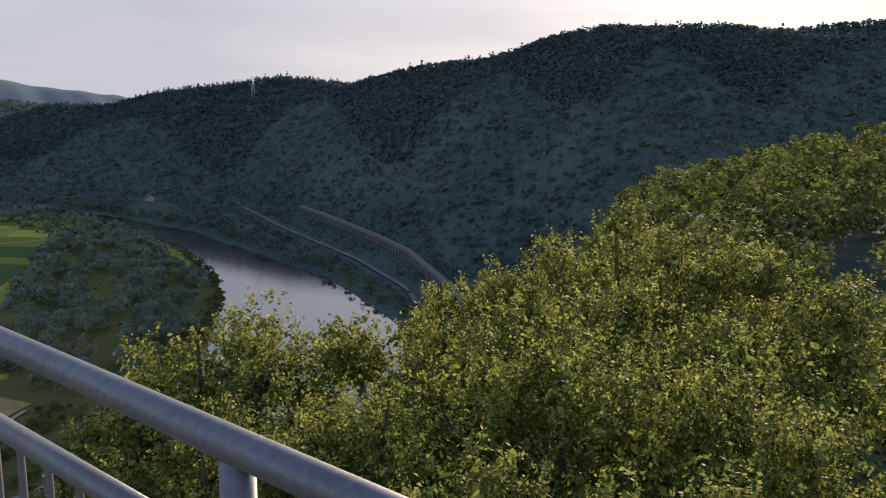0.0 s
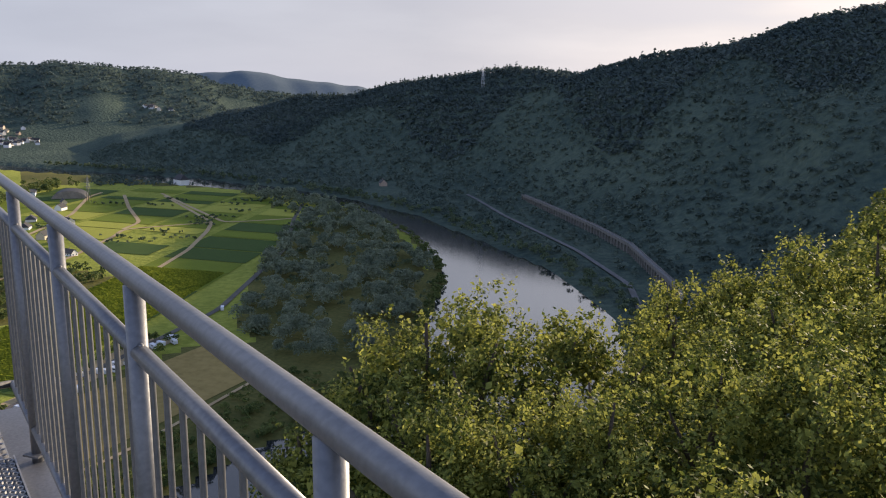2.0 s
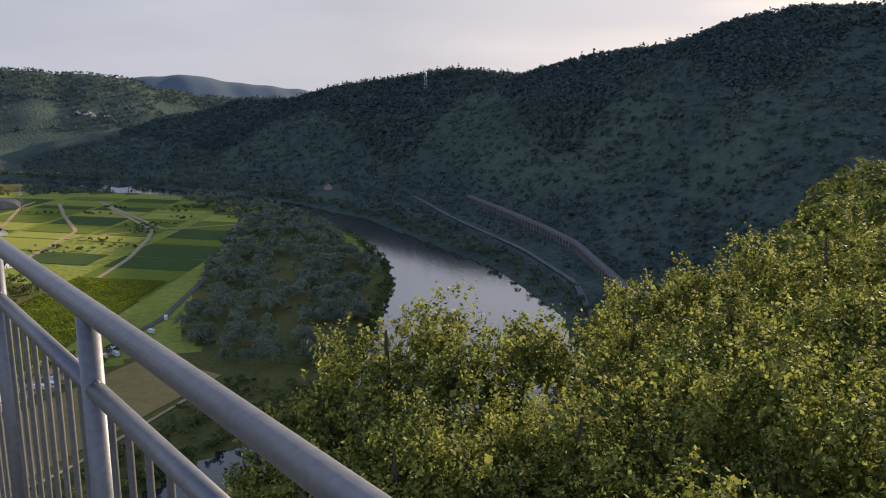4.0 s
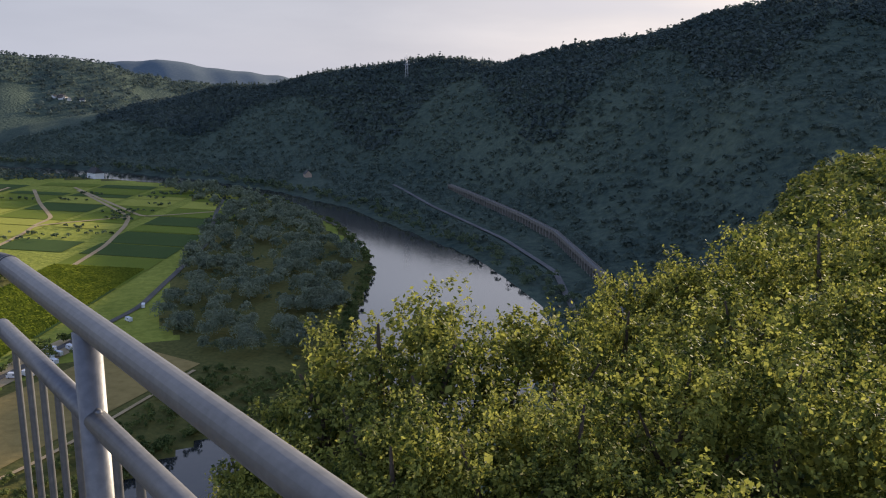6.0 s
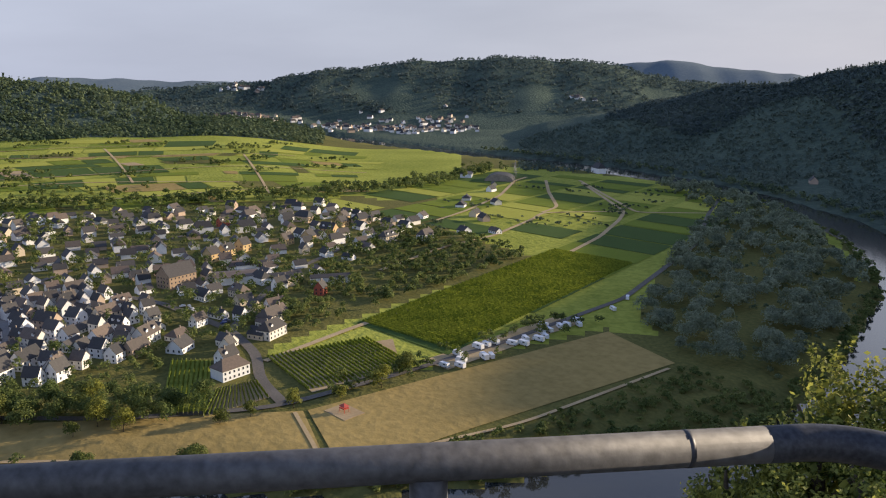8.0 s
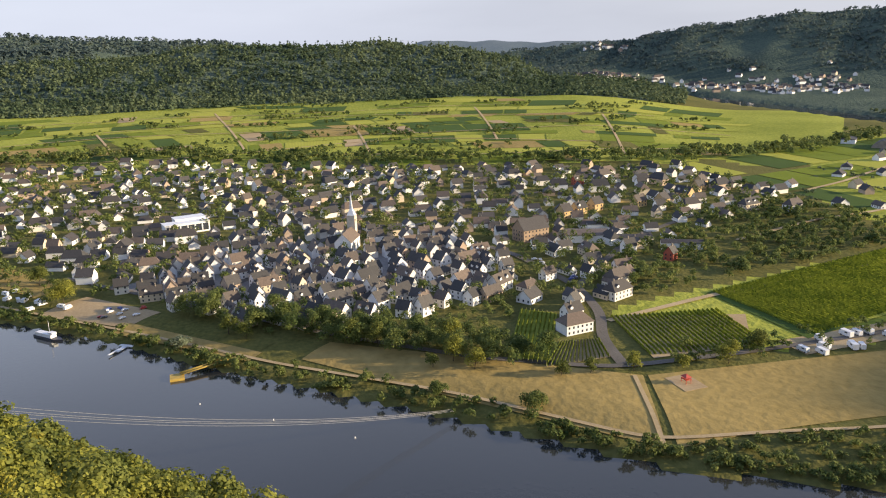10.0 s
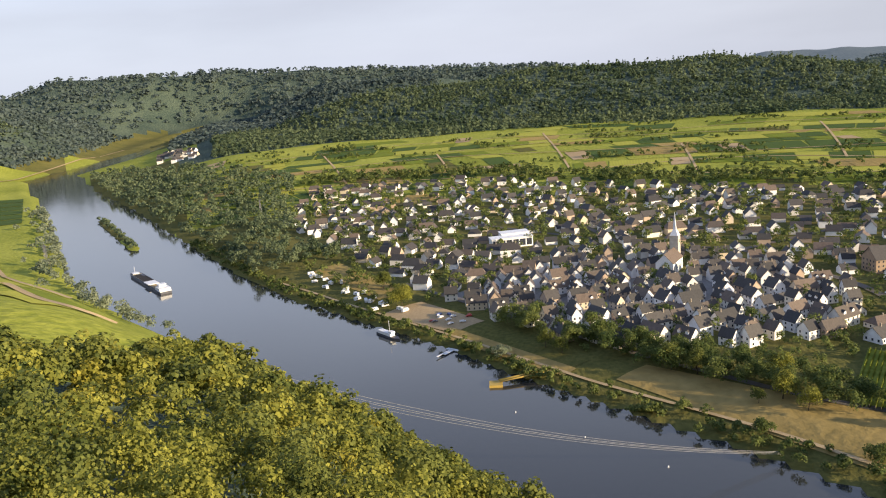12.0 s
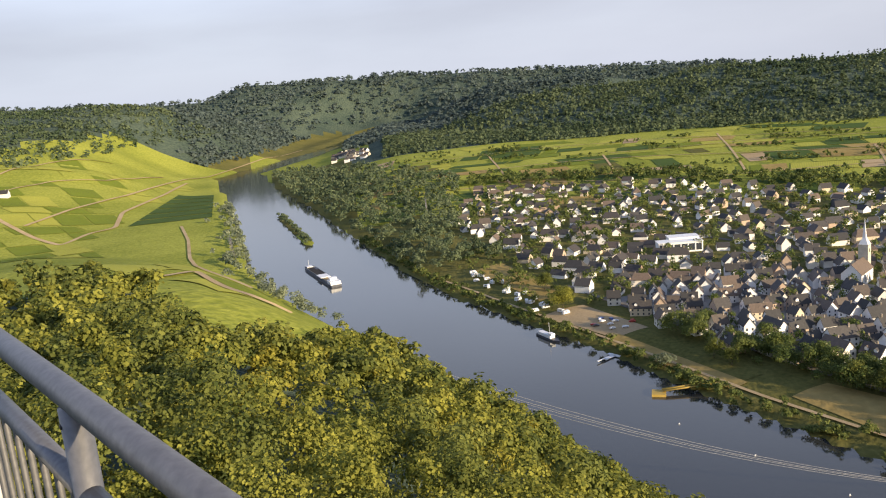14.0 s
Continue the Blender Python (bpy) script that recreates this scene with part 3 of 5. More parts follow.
# meadows between the river and the village
drape("meadow", [(-386, 52), (-240, 172), (-297, 198), (-400, 70)], M_DRY, 30, 10, .3, "mown dry meadow by the river", "meadow")
drape("meadow", [(-238, 176), (-205, 380), (-262, 400), (-296, 200)], M_DRY, 16, 30, .3, "mown dry meadow beside the camping ground", "meadow")
drape("meadow", [(-470, -38), (-400, 22), (-412, 42), (-492, -22)], M_GRASS, 20, 6, .3, "grass strip along the river", "meadow")
strip("path", [(-640, -190), (-560, -118), (-470, -32), (-390, 38), (-320, 110), (-245, 172), (-215, 260), (-203, 370)], 2.2, M_PATH, .55, label="pale riverside path", category="path")
strip("path", [(-242, 172), (-298, 194)], 2, M_PATH, .6, label="pale path across the meadow", category="path")
strip("road", [(-600, -80), (-500, 0), (-412, 72), (-350, 132), (-310, 190), (-300, 260), (-294, 340), (-296, 470), (-352, 680), (-424, 842), (-470, 960)], 4.5, M_ASPHALT, .5, label="narrow asphalt lane between meadow and vineyards", category="road")
strip("road", [(-310, 196), (-345, 204), (-380, 224), (-430, 236), (-520, 232), (-640, 190)], 6, M_ASPHALT, .5, label="asphalt street into the village", category="road")
strip("path", [(-367, 221), (-380, 300), (-386, 387), (-394, 459), (-404, 533), (-434, 641), (-473, 735), (-500, 787), (-600, 881), (-684, 960)], 4.5, M_PATH, .6, label="pale farm track between the vineyards", category="path")
for q in ([(-480, 400), (-507, 498), (-510, 570), (-544, 676), (-562, 712), (-500, 787)], [(-790, 960), (-775, 915), (-684, 777), (-631, 657), (-610, 590)], [(-743, 949), (-660, 850), (-574, 757), (-562, 712)], [(-707, 985), (-600, 890), (-486, 791), (-428, 845)]):
    strip("path", q, 4.5, M_PATH, .6, label="tan farm track between the vineyards", category="path")
# road and railway under the far slope
M_LANE = material("worn_asphalt", (0.13, 0.125, 0.115), (0.21, 0.20, 0.18), 0.05, 0.9, fine=20)
strip("road", [(40, 400), (5, 480), (-10, 560), (-24, 640), (-80, 765), (-190, 950), (-262, 1090), (-285, 1130)], 5, M_LANE, 1.2, label="riverside road at the foot of the slope", category="road")

# vineyards on the plain: long strips beside the farm track
M_VINE = [striped("vine_rows_a", (0.22, 0.27, 0.025), (0.14, 0.17, 0.03), 2.2, 0.2), striped("vine_rows_b", (0.46, 0.46, 0.07), (0.32, 0.31, 0.06), 2.2, 1.75), striped("vine_rows_c", (0.09, 0.145, 0.03), (0.06, 0.09, 0.028), 2.4, 0.2)]
rng = random.Random(11)
yy = 300.0
while yy < 1010:
    h = rng.uniform(24, 62)
    for x0, x1 in ((-385, -302), (-470, -402), (-560, -478), (-650, -568), (-760, -662)):
        sh = -(yy - 300) * 0.17
        sh2 = -(yy + h - 300) * 0.17
        if x1 != -302 and (yy < 520 or rng.random() < .12):
            continue
        m = rng.choice(M_VINE)
        drape("vineyard", [(x0 + sh, yy), (x1 + sh, yy), (x1 + sh2, yy + h - 3), (x0 + sh2, yy + h - 3)], m, 8, 6, .4, "green vineyard plot on the river plain", "vineyard", "vineyards of the plain")
    yy += h

# patchwork of plots on the slope behind the village
M_PLOTS = [M_VINELAND, M_VINE[0], M_VINE[2], M_VINE[1], M_GRASS, M_DRY, M_SOIL]
rng = random.Random(5)
r = 1010.0
while r < 1720:
    dr, a = rng.uniform(28, 85), 50 + rng.uniform(0, 2)
    shear = rng.uniform(-.5, .9)
    while a < 111:
        da = rng.uniform(.8, 2.0) if rng.random() < .45 else rng.uniform(2.0, 4.6)
        if rng.random() < 0.8 and r + dr < 1700 + 45 * math.sin(a * .4):
            e = rng.uniform(-.15, .15)
            q = [(a, r), (a + da - .12, r + rng.uniform(-6, 6)), (a + da - .12 + shear + e, r + dr - rng.uniform(3, 9)), (a + shear, r + dr - 4)]
            k = rng.random()
            m = M_PLOTS[0 if k < .16 else 1 if k < .34 else 2 if k < .52 else 3 if k < .74 else 4 if k < .78 else 5 if k < .92 else 6]
            drape("vineyard" if m in M_PLOTS[:4] else "field", [(-math.sin(radians(b)) * d, math.cos(radians(b)) * d) for b, d in q], m, 6, 4, .5,
                  "green vineyard plot on the slope" if m in M_PLOTS[:4] else "mown grass plot" if m is M_GRASS else "dry straw-coloured plot on the slope", "vineyard" if m in M_PLOTS[:4] else "field", "plots behind the village")
        a += da
    r += dr

# farm tracks that cross the slope
for r0, a0, a1 in ((1090, 52, 84), (1180, 60, 110), (1290, 51, 78), (1370, 74, 108), (1480, 56, 96), (1590, 66, 110)):
    arc = [(-math.sin(radians(q)) * (r0 + 26 * math.sin(.21 * q + r0)), math.cos(radians(q)) * (r0 + 26 * math.sin(.21 * q + r0))) for q in np.arange(a0, a1, 2.0)]
    strip("path", arc, 3.5, M_PATH, .9, 12, label="pale farm track across the vineyard slope", category="path")
for a0, r0, r1 in ((58, 1060, 1500), (67, 1180, 1620), (76, 1050, 1400), (85, 1180, 1640), (93, 1080, 1480), (101, 1180, 1600)):
    strip("path", [(-math.sin(radians(a0 + (q - r0) * .004)) * q, math.cos(radians(a0 + (q - r0) * .004)) * q) for q in np.arange(r0, r1, 40)], 3.5, M_PATH, .9, 12, label="pale farm track up the vineyard slope", category="path")

# rows of vines close to the village
M_VINELEAF = material("vine_leaves", (0.12, 0.16, 0.014), (0.26, 0.29, 0.03), 0.05, 0.7, fine=8, island=0.5, trans=0.4)


def vine_rows(name, origin, along, across, length, count, label):
    o, a, c = (np.array(q, float) for q in (origin, along, across))
    quads = []
    g = np.random.default_rng(4)
    for k in range(count):
        n = int(length / 1.3)
        s = (np.arange(n)[:, None] * 1.3 + g.normal(0, .15, (n, 1)))
        p = o + c * k + a * s + g.normal(0, .12, (n, 2))
        z = height(p[:, 0], p[:, 1])
        for e in (-1, 1):
            w = g.uniform(.25, .5, (n, 1)) * e
            nx = np.array([-a[1], a[0]])
            b0 = np.concatenate([p + nx * w, (z + .45)[:, None]], 1)
            b1 = np.concatenate([p + nx * w + a * 1.35, (z + .45)[:, None]], 1)
            hh = g.uniform(1.5, 2.1, n)
            t1 = np.concatenate([p + a * 1.35, (z + hh)[:, None]], 1)
            t0 = np.concatenate([p, (z + hh)[:, None]], 1)
            quads.append(np.stack([b0, b1, t1, t0], 1))
    return tagged(new(name, quads_mesh(name, np.concatenate(quads), M_VINELEAF)), label, "vineyard", kind="stuff")


def unit(x, y):
    k = math.hypot(x, y)
    return (x / k, y / k)


drape("field", [(-372, 226), (-312, 214), (-306, 268), (-345, 296)], M_SOIL, 10, 10, .35, "bare soil between the vine rows", "field")


def vine_block(c, count, label, mat):
    """Single rows of vines, each with its end stakes, between two edges of a plot."""
    c = [np.array(q, float) for q in c]
    g = np.random.default_rng(14)
    drape("field", [tuple(q) for q in c], mat, 10, 10, .35, "mown ground between the vine rows", "field")
    for k in range(count):
        f = (k + .5) / count
        a, b = c[0] + (c[1] - c[0]) * f, c[3] + (c[2] - c[3]) * f
        d = (b - a) / np.linalg.norm(b - a)
        side = np.array([-d[1], d[0]])
        m = int(np.linalg.norm(b - a) / 1.1)
        p = a + d * (np.arange(m)[:, None] * 1.1) + g.normal(0, .08, (m, 2))
        z = height(p[:, 0], p[:, 1])
        hh, w = g.uniform(1.4, 2.1, m), g.uniform(.25, .5, (m, 1))
        quads = []
        for e in (-1, 1):
            b0 = np.concatenate([p + side * w * e, (z + .4)[:, None]], 1)
            b1 = np.concatenate([p + side * w * e + d * 1.15, (z + .4)[:, None]], 1)
            quads.append(np.stack([b0, b1, np.concatenate([p + d * 1.15, (z + hh)[:, None]], 1), np.concatenate([p, (z + hh)[:, None]], 1)], 1))
        row = tagged(new("vine_row"), label, "vine row", "vine rows by the white house")
        row.location = (*a, float(z[0]))
        part("leaves", quads_mesh("leaves", np.concatenate(quads) - np.array((*a, float(z[0]))), M_VINELEAF), row)
        for q, zz in ((p[0] - a, 0.0), (p[-1] - a, float(z[-1] - z[0]))):
            part("stake", boxes("stake", [(q[0], q[1], zz + .9, .14, .14, 2.2)], M_STONE), row)


vine_block([(-341, 148), (-325, 163), (-390, 201), (-406, 185)], 9, "green trained vine row with stakes beside the lawn", M_VINELAND)
vine_block([(-324, 160), (-322, 196), (-346, 203), (-350, 182)], 15, "sparse trained vine row with stakes before the white house", M_SOIL)
vine_rows("vine_rows", (-372, 226), unit(60, -12), (0.6, 2.6), 58, 24, "rows of trained vines beside the street")
vine_rows("vine_rows", (-385, 305), unit(84, 4), (-.45, 2.6), 80, 100, "rows of trained vines on the river plain")

# ---- foliage ----
def leaf_quads(c, size, out, g, flat=0.75, ruffle=.6):
    n = len(c)
    nm = out * .8 + g.normal(0, ruffle, (n, 3)) + np.array([0, 0, .25])
    nm /= np.linalg.norm(nm, axis=1)[:, None] + 1e-9
    t = np.cross(nm, g.normal(0, 1, (n, 3)))
    t /= np.linalg.norm(t, axis=1)[:, None] + 1e-9
    b = np.cross(nm, t)
    s = (size * g.uniform(.6, 1.25, n))[:, None] * .5
    return np.stack([c + t * s, c + b * s * flat, c - t * s, c - b * s * flat], 1)


def crown_quads(x, y, base, top, radius, leaf, g, lobes=7, cover=1.5, ruffle=.55):
    """Leaves on the lobes of one crown, thick outside and open between the lobes."""
    hgt = top - base
    k = g.normal(0, 1, (lobes, 3))
    k /= np.linalg.norm(k, axis=1)[:, None]
    k[:, 2] = np.where(k[:, 2] < -.75, -k[:, 2], k[:, 2])
    lc = k * g.uniform(.45, 1.1, (lobes, 1)) * np.array([radius * .7, radius * .7, hgt * .36]) + np.array([x, y, base + hgt * .5])
    lr = g.uniform(.36, .62, lobes) * radius * min(1, (9 / lobes) ** .3)
    lr = np.minimum(lr, (top - lc[:, 2]) / .85 + .1)
    lr = np.maximum(lr, .16 * radius)
    n = int(cover * 12 * (lr ** 2).sum() / (leaf * leaf))
    n = max(14, n)
    w = lr ** 2 / (lr ** 2).sum()
    i = g.choice(lobes, n, p=w)
    d = g.normal(0, 1, (n, 3))
    d /= np.linalg.norm(d, axis=1)[:, None]
    d[:, 2] = np.where(d[:, 2] < -.3, -d[:, 2], d[:, 2])
    rad = lr[i] * (1.0 - .34 * g.random(n) ** 2 + .10 * g.normal(0, 1, n))
    return leaf_quads(lc[i] + d * rad[:, None], leaf, d, g, ruffle=ruffle)


def sprig_quads(x, y, base, top, radius, leaf, g, lobes=22, cover=.55):
    """A near crown: sprigs of leaves set unevenly round many lobes, some standing out, with gaps between."""
    hgt = top - base
    k = g.normal(0, 1, (lobes, 3))
    k /= np.linalg.norm(k, axis=1)[:, None]
    k[:, 2] = np.where(k[:, 2] < -.75, -k[:, 2], k[:, 2])
    lc = k * g.uniform(.35, 1.05, (lobes, 1)) * np.array([radius * .78, radius * .78, hgt * .38]) + np.array([x, y, base + hgt * .5])
    lr = g.uniform(.22, .42, lobes) * radius
    lr = np.minimum(lr, (top - lc[:, 2]) / .9 + .25)
    n = int(cover * 12 * (lr ** 2).sum() / (leaf * leaf))
    m = max(20, n // 26)
    i = g.choice(lobes, m, p=lr ** 2 / (lr ** 2).sum())
    d = g.normal(0, 1, (m, 3))
    d /= np.linalg.norm(d, axis=1)[:, None]
    d[:, 2] = np.where(d[:, 2] < -.4, -d[:, 2], d[:, 2])
    c = lc[i] + d * (lr[i] * g.uniform(.55, 1.22, m))[:, None]
    axis = d + g.normal(0, .5, (m, 3)) + np.array([0, 0, .5])
    axis /= np.linalg.norm(axis, axis=1)[:, None]
    j = g.integers(0, m, n)
    p = c[j] + axis[j] * g.normal(0, .28, (n, 1)) + g.normal(0, .12, (n, 3))
    f = n // 13
    i = g.choice(lobes, f, p=lr ** 2 / (lr ** 2).sum())
    o = g.normal(0, 1, (f, 3))
    o /= np.linalg.norm(o, axis=1)[:, None]
    inner = leaf_quads(lc[i] + o * (lr[i] * g.uniform(.2, .72, f))[:, None], leaf * 2.1, o, g, .7, .8)
    return np.concatenate([leaf_quads(p, leaf, d[j], g, .6, .75), inner])


def limb_mesh(x, y, z0, base, top, radius, g):
    """A tapered trunk with forking limbs."""
    r0 = .035 * (top - z0) * .55
    bend = g.normal(0, .25, (4, 2))
    pts = [(x, y, z0 - .4), (x + bend[0, 0], y + bend[0, 1], z0 + .35 * (base - z0)), (x + bend[1, 0], y + bend[1, 1], base), (x + bend[2, 0] * 2, y + bend[2, 1] * 2, base + .55 * (top - base)), (x + bend[3, 0] * 2, y + bend[3, 1] * 2, base + .85 * (top - base))]
    me = [tube("t", pts, [r0 * 1.25, r0, r0 * .8, r0 * .45, r0 * .12], M_BARK, 8)]
    for k in range(7):
        a = k * 2.4 + g.random()
        zs = base + g.uniform(-.1, .45) * (top - base)
        ln = radius * g.uniform(.55, .85)
        e = (x + math.cos(a) * ln, y + math.sin(a) * ln, zs + g.uniform(.1, .35) * (top - base))
        mid = ((x + e[0]) / 2, (y + e[1]) / 2, zs + .08 * (top - base))
        me.append(tube("t", [(x, y, zs), mid, e], [r0 * .5, r0 * .33, r0 * .1], M_BARK, 6))
    vs, fs = [], []
    for m in me:
        o = len(vs)
        vs += [tuple(v.co) for v in m.vertices]
        fs += [tuple(o + i for i in p.vertices) for p in m.polygons]
        bpy.data.meshes.remove(m)
    return mesh_from("trunk", vs, fs, M_BARK, True)


# oaks and bushes close under the platform: degrees, distance, top below eye level, crown radius
NEAR_TREES = [(14.5, 36, -14.6, 5.0), (9, 33, -16.5, 3.6), (19.5, 33, -19, 3.2), (3, 38, -16.0, 4.2), (-3, 56, -12.7, 5.2), (-7.5, 58, -11.2, 4.6), (-12, 57, -9.2, 4.6), (-16.5, 54, -6.9, 4.4), (-21, 52, -8.2, 4.6), (-25.5, 50, -9.0, 4.8), (-31, 48, -9.5, 5),
              (-1, 27, -20, 3.8), (-9, 30, -16.5, 4.0), (-17, 29, -15.5, 4.2), (-25, 27, -16.5, 4.2), (-33, 26, -17, 4), (6, 25, -24, 3.2), (13, 26, -23.5, 3.4), (20, 26, -26, 3.0), (26, 29, -29, 2.6), (-4, 44, -13.5, 4.6), (-11, 42, -12, 4.6), (-18, 40, -11, 4.6), (-26, 38, -11.5, 4.6), (1, 30, -19, 3.8), (11, 30, -19, 3.8), (16, 30, -21, 3.6), (23.5, 34, -24, 2.8), (-5, 20, -27, 2.8), (-14, 20, -26, 3), (-23, 19, -26, 3), (-31, 19, -26, 3)]
for k, (a, r, e, rad) in enumerate(NEAR_TREES):
    g = np.random.default_rng(100 + k)
    x, y = -math.sin(radians(a)) * r, math.cos(radians(a)) * r
    z0 = float(height(x, y))
    top = 160 + r * math.tan(radians(e))
    base = max(z0 + 1.0, top - 2.9 * rad)
    tree = tagged(new("tree"), "leafy oak tree catching low sunlight below the platform" if rad > 3.5 else "dense green bush below the platform", "tree", "trees round the tower")
    tree.location = (x, y, z0)
    q = sprig_quads(0, 0, base - z0, top - z0, rad * 1.15, .20 if r < 32 else .25, g, 26, 0.58 if r < 32 else 0.7)
    part("crown", quads_mesh("crown", q, M_LEAF), tree)
    part("trunk", limb_mesh(0, 0, 0, base - z0, top - z0, rad, g), tree)


def grove(name, spots, leaf, mat, label, seed, rad=(2.6, 4.4), tall=(8, 13), cover=1.3, lobes=5):
    """Many trees of one wood as one sheet of leaves; spots: (x, y)."""
    g = np.random.default_rng(seed)
    p = np.array(spots, float)
    z = height(p[:, 0], p[:, 1])
    out = []
    for (x, y), zz in zip(p, z):
        if zz < -1:
            continue
        d = math.hypot(x, y)
        s = leaf(d)
        h = g.uniform(*tall)
        out.append(crown_quads(x, y, zz + .12 * h, zz + h, g.uniform(*rad), s, g, lobes, cover, .5 if s < .5 else .3))
    return tagged(new(name, quads_mesh(name, np.concatenate(out), mat)), label, "trees", kind="stuff")


def undergrowth(n, seed):
    g = np.random.default_rng(seed)
    return [(-math.sin(radians(a)) * r, math.cos(radians(a)) * r) for a, r in zip(g.uniform(-42, 24, n), g.uniform(20, 75, n))]


grove("undergrowth", undergrowth(130, 9), lambda d: .6, M_LEAF, "dense bushes on the slope below the platform", 90, (2.2, 3.4), (5, 9), 0.6, 10)


def scatter_polar(n, a0, a1, r0, r1, g, keep=lambda a, r: True):
    out = []
    while len(out) < n:
        a, r = g.uniform(a0, a1), math.sqrt(g.uniform(r0 * r0, r1 * r1))
        if keep(a, r):
            out.append((-math.sin(radians(a)) * r, math.cos(radians(a)) * r))
    return out


def scatter_poly(n, poly, g):
    p = np.array(poly, float)
    lo, hi = p.min(0), p.max(0)
    q = g.uniform(lo, hi, (n * 6, 2))
    q = q[inside(q[:, 0], q[:, 1], p)]
    return q[:n]


g = np.random.default_rng(21)
fine_leaf = lambda d: min(1.6, max(.26, .0066 * d))
steep = scatter_polar(900, 78, 145, 26, 360, g, lambda a, r: r < np.interp(a, *EDGE))
grove("slope_wood", steep[:480], fine_leaf, M_LEAF_MID, "sunlit deciduous wood on the steep slope below the tower", 1, cover=.9, lobes=7)
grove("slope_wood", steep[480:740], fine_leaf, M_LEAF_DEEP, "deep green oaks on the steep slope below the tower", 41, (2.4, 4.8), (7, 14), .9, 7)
grove("slope_wood", steep[740:], fine_leaf, M_LEAF_OLIVE, "yellowing trees on the steep slope below the tower", 42, (2.0, 3.6), (5, 11), .9, 7)
grove("slope_wood", scatter_polar(260, 25, 80, 40, 190, g, lambda a, r: r < 185), lambda d: 1.2, M_LEAF_MID, "deciduous wood on the steep bank below the tower", 2)
# darker leaf colour stands for the shade side of this backlit wood
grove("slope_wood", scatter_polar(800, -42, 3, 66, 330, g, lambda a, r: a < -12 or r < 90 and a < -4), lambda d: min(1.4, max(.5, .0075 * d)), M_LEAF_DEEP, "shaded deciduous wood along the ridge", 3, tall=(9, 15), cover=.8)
far_leaf = lambda d: min(4.0, max(1.1, .0026 * d))
grove("floodplain_wood", scatter_poly(250, PENINSULA, g), lambda d: far_leaf(d), M_WILLOW, "round grey-green willows on the river peninsula", 4, (4.5, 10.5), (8, 16), .85, lobes=12)
grove("floodplain_bushes", scatter_poly(340, PENINSULA, g), far_leaf, M_LEAF_VALLEY, "low dark bushes between the willows", 44, (2, 4.5), (2.5, 6), .9, lobes=4)
grove("river_wood", scatter_poly(950, [(-655, -215), (-830, -332), (-1120, -525), (-1430, -745), (-1700, -905), (-1800, -860), (-1250, -330), (-950, -262), (-800, -205), (-700, -150)], g), far_leaf, M_LEAF_VALLEY, "dark broadleaf wood along the river", 5, (4.5, 8), (12, 20), 1.0)


def along(line, width, n, g):
    line = np.array(line, float)
    L = np.hypot(*np.diff(line, axis=0).T)
    c = np.concatenate([[0], np.cumsum(L)])
    s = g.uniform(0, c[-1], n)
    x, y = np.interp(s, c, line[:, 0]), np.interp(s, c, line[:, 1])
    return np.stack([x, y], 1) + g.normal(0, width, (n, 2))


bank_in = VBANK[4:21] + np.array([-5, 6])
grove("bank_bushes", along(bank_in, 3.5, 860, g), far_leaf, M_LEAF_PARK, "bushes and willows along the river bank", 6, (1.8, 3.8), (2.5, 6.5))
grove("bank_trees", along(TBANK[15:24] + np.array([14, 8]), 7, 330, g), far_leaf, M_LEAF_VALLEY, "trees between the riverside road and the water", 7, (2.5, 5), (5, 11))
grove("bank_trees", along(TBANK[4:9] + np.array([-16, -10]), 13, 240, g), far_leaf, M_WILLOW, "pale willows on the river bank", 8, (3.5, 7), (7, 14))
grove("bank_bushes", scatter_poly(260, [(-240, 160), (-192, 218), (-170, 300), (-142, 345), (-150, 385), (-196, 372), (-213, 262), (-238, 178)], g), far_leaf, M_LEAF_PARK, "bushes between the meadow path and the river", 16, (1.6, 3.2), (1.8, 4))
grove("slope_bushes", scatter_polar(420, 84, 114, 180, 400, g, lambda a, r: np.interp(a, *EDGE) < r < np.interp(a, *EDGE) + 75), fine_leaf, M_LEAF_MID, "bushes on the rocky lower slope", 17, (1.5, 2.8), (2, 4.5))
grove("village_belt", along([(-1220, -300), (-1190, -40), (-980, 330), (-860, 560), (-830, 760), (-900, 1000)], 17, 780, g), far_leaf, M_LEAF_PARK, "belt of trees behind the village", 9, (3.5, 7), (8, 15), 1.0)
grove("orchard", scatter_poly(420, [(-395, 262), (-440, 250), (-500, 330), (-600, 520), (-520, 560), (-425, 520), (-410, 400)], g), far_leaf, M_LEAF_PARK, "orchard trees and hedges behind the vineyard", 10, (2.6, 5), (4, 9))
grove("meadow_trees", along([(-480, 0), (-420, 62), (-372, 112), (-330, 165)], 7, 80, g), lambda d: .85 * far_leaf(d), M_LEAF_PARK, "large round park trees along the promenade", 11, (4.5, 7.5), (10, 16), lobes=8, cover=.9)


def park_tree(x, y, rad, tall, mat, label, seed):
    g = np.random.default_rng(seed)
    z0 = float(height(x, y))
    tree = tagged(new("tree"), label, "tree", "trees at the meadow")
    tree.location = (x, y, z0)
    part("crown", quads_mesh("crown", crown_quads(0, 0, .04 * tall, tall, rad * 1.15, .75, g, 15, 1.15, .4), mat), tree)
    part("trunk", limb_mesh(0, 0, 0, .25 * tall, tall * .9, rad * .8, g), tree)


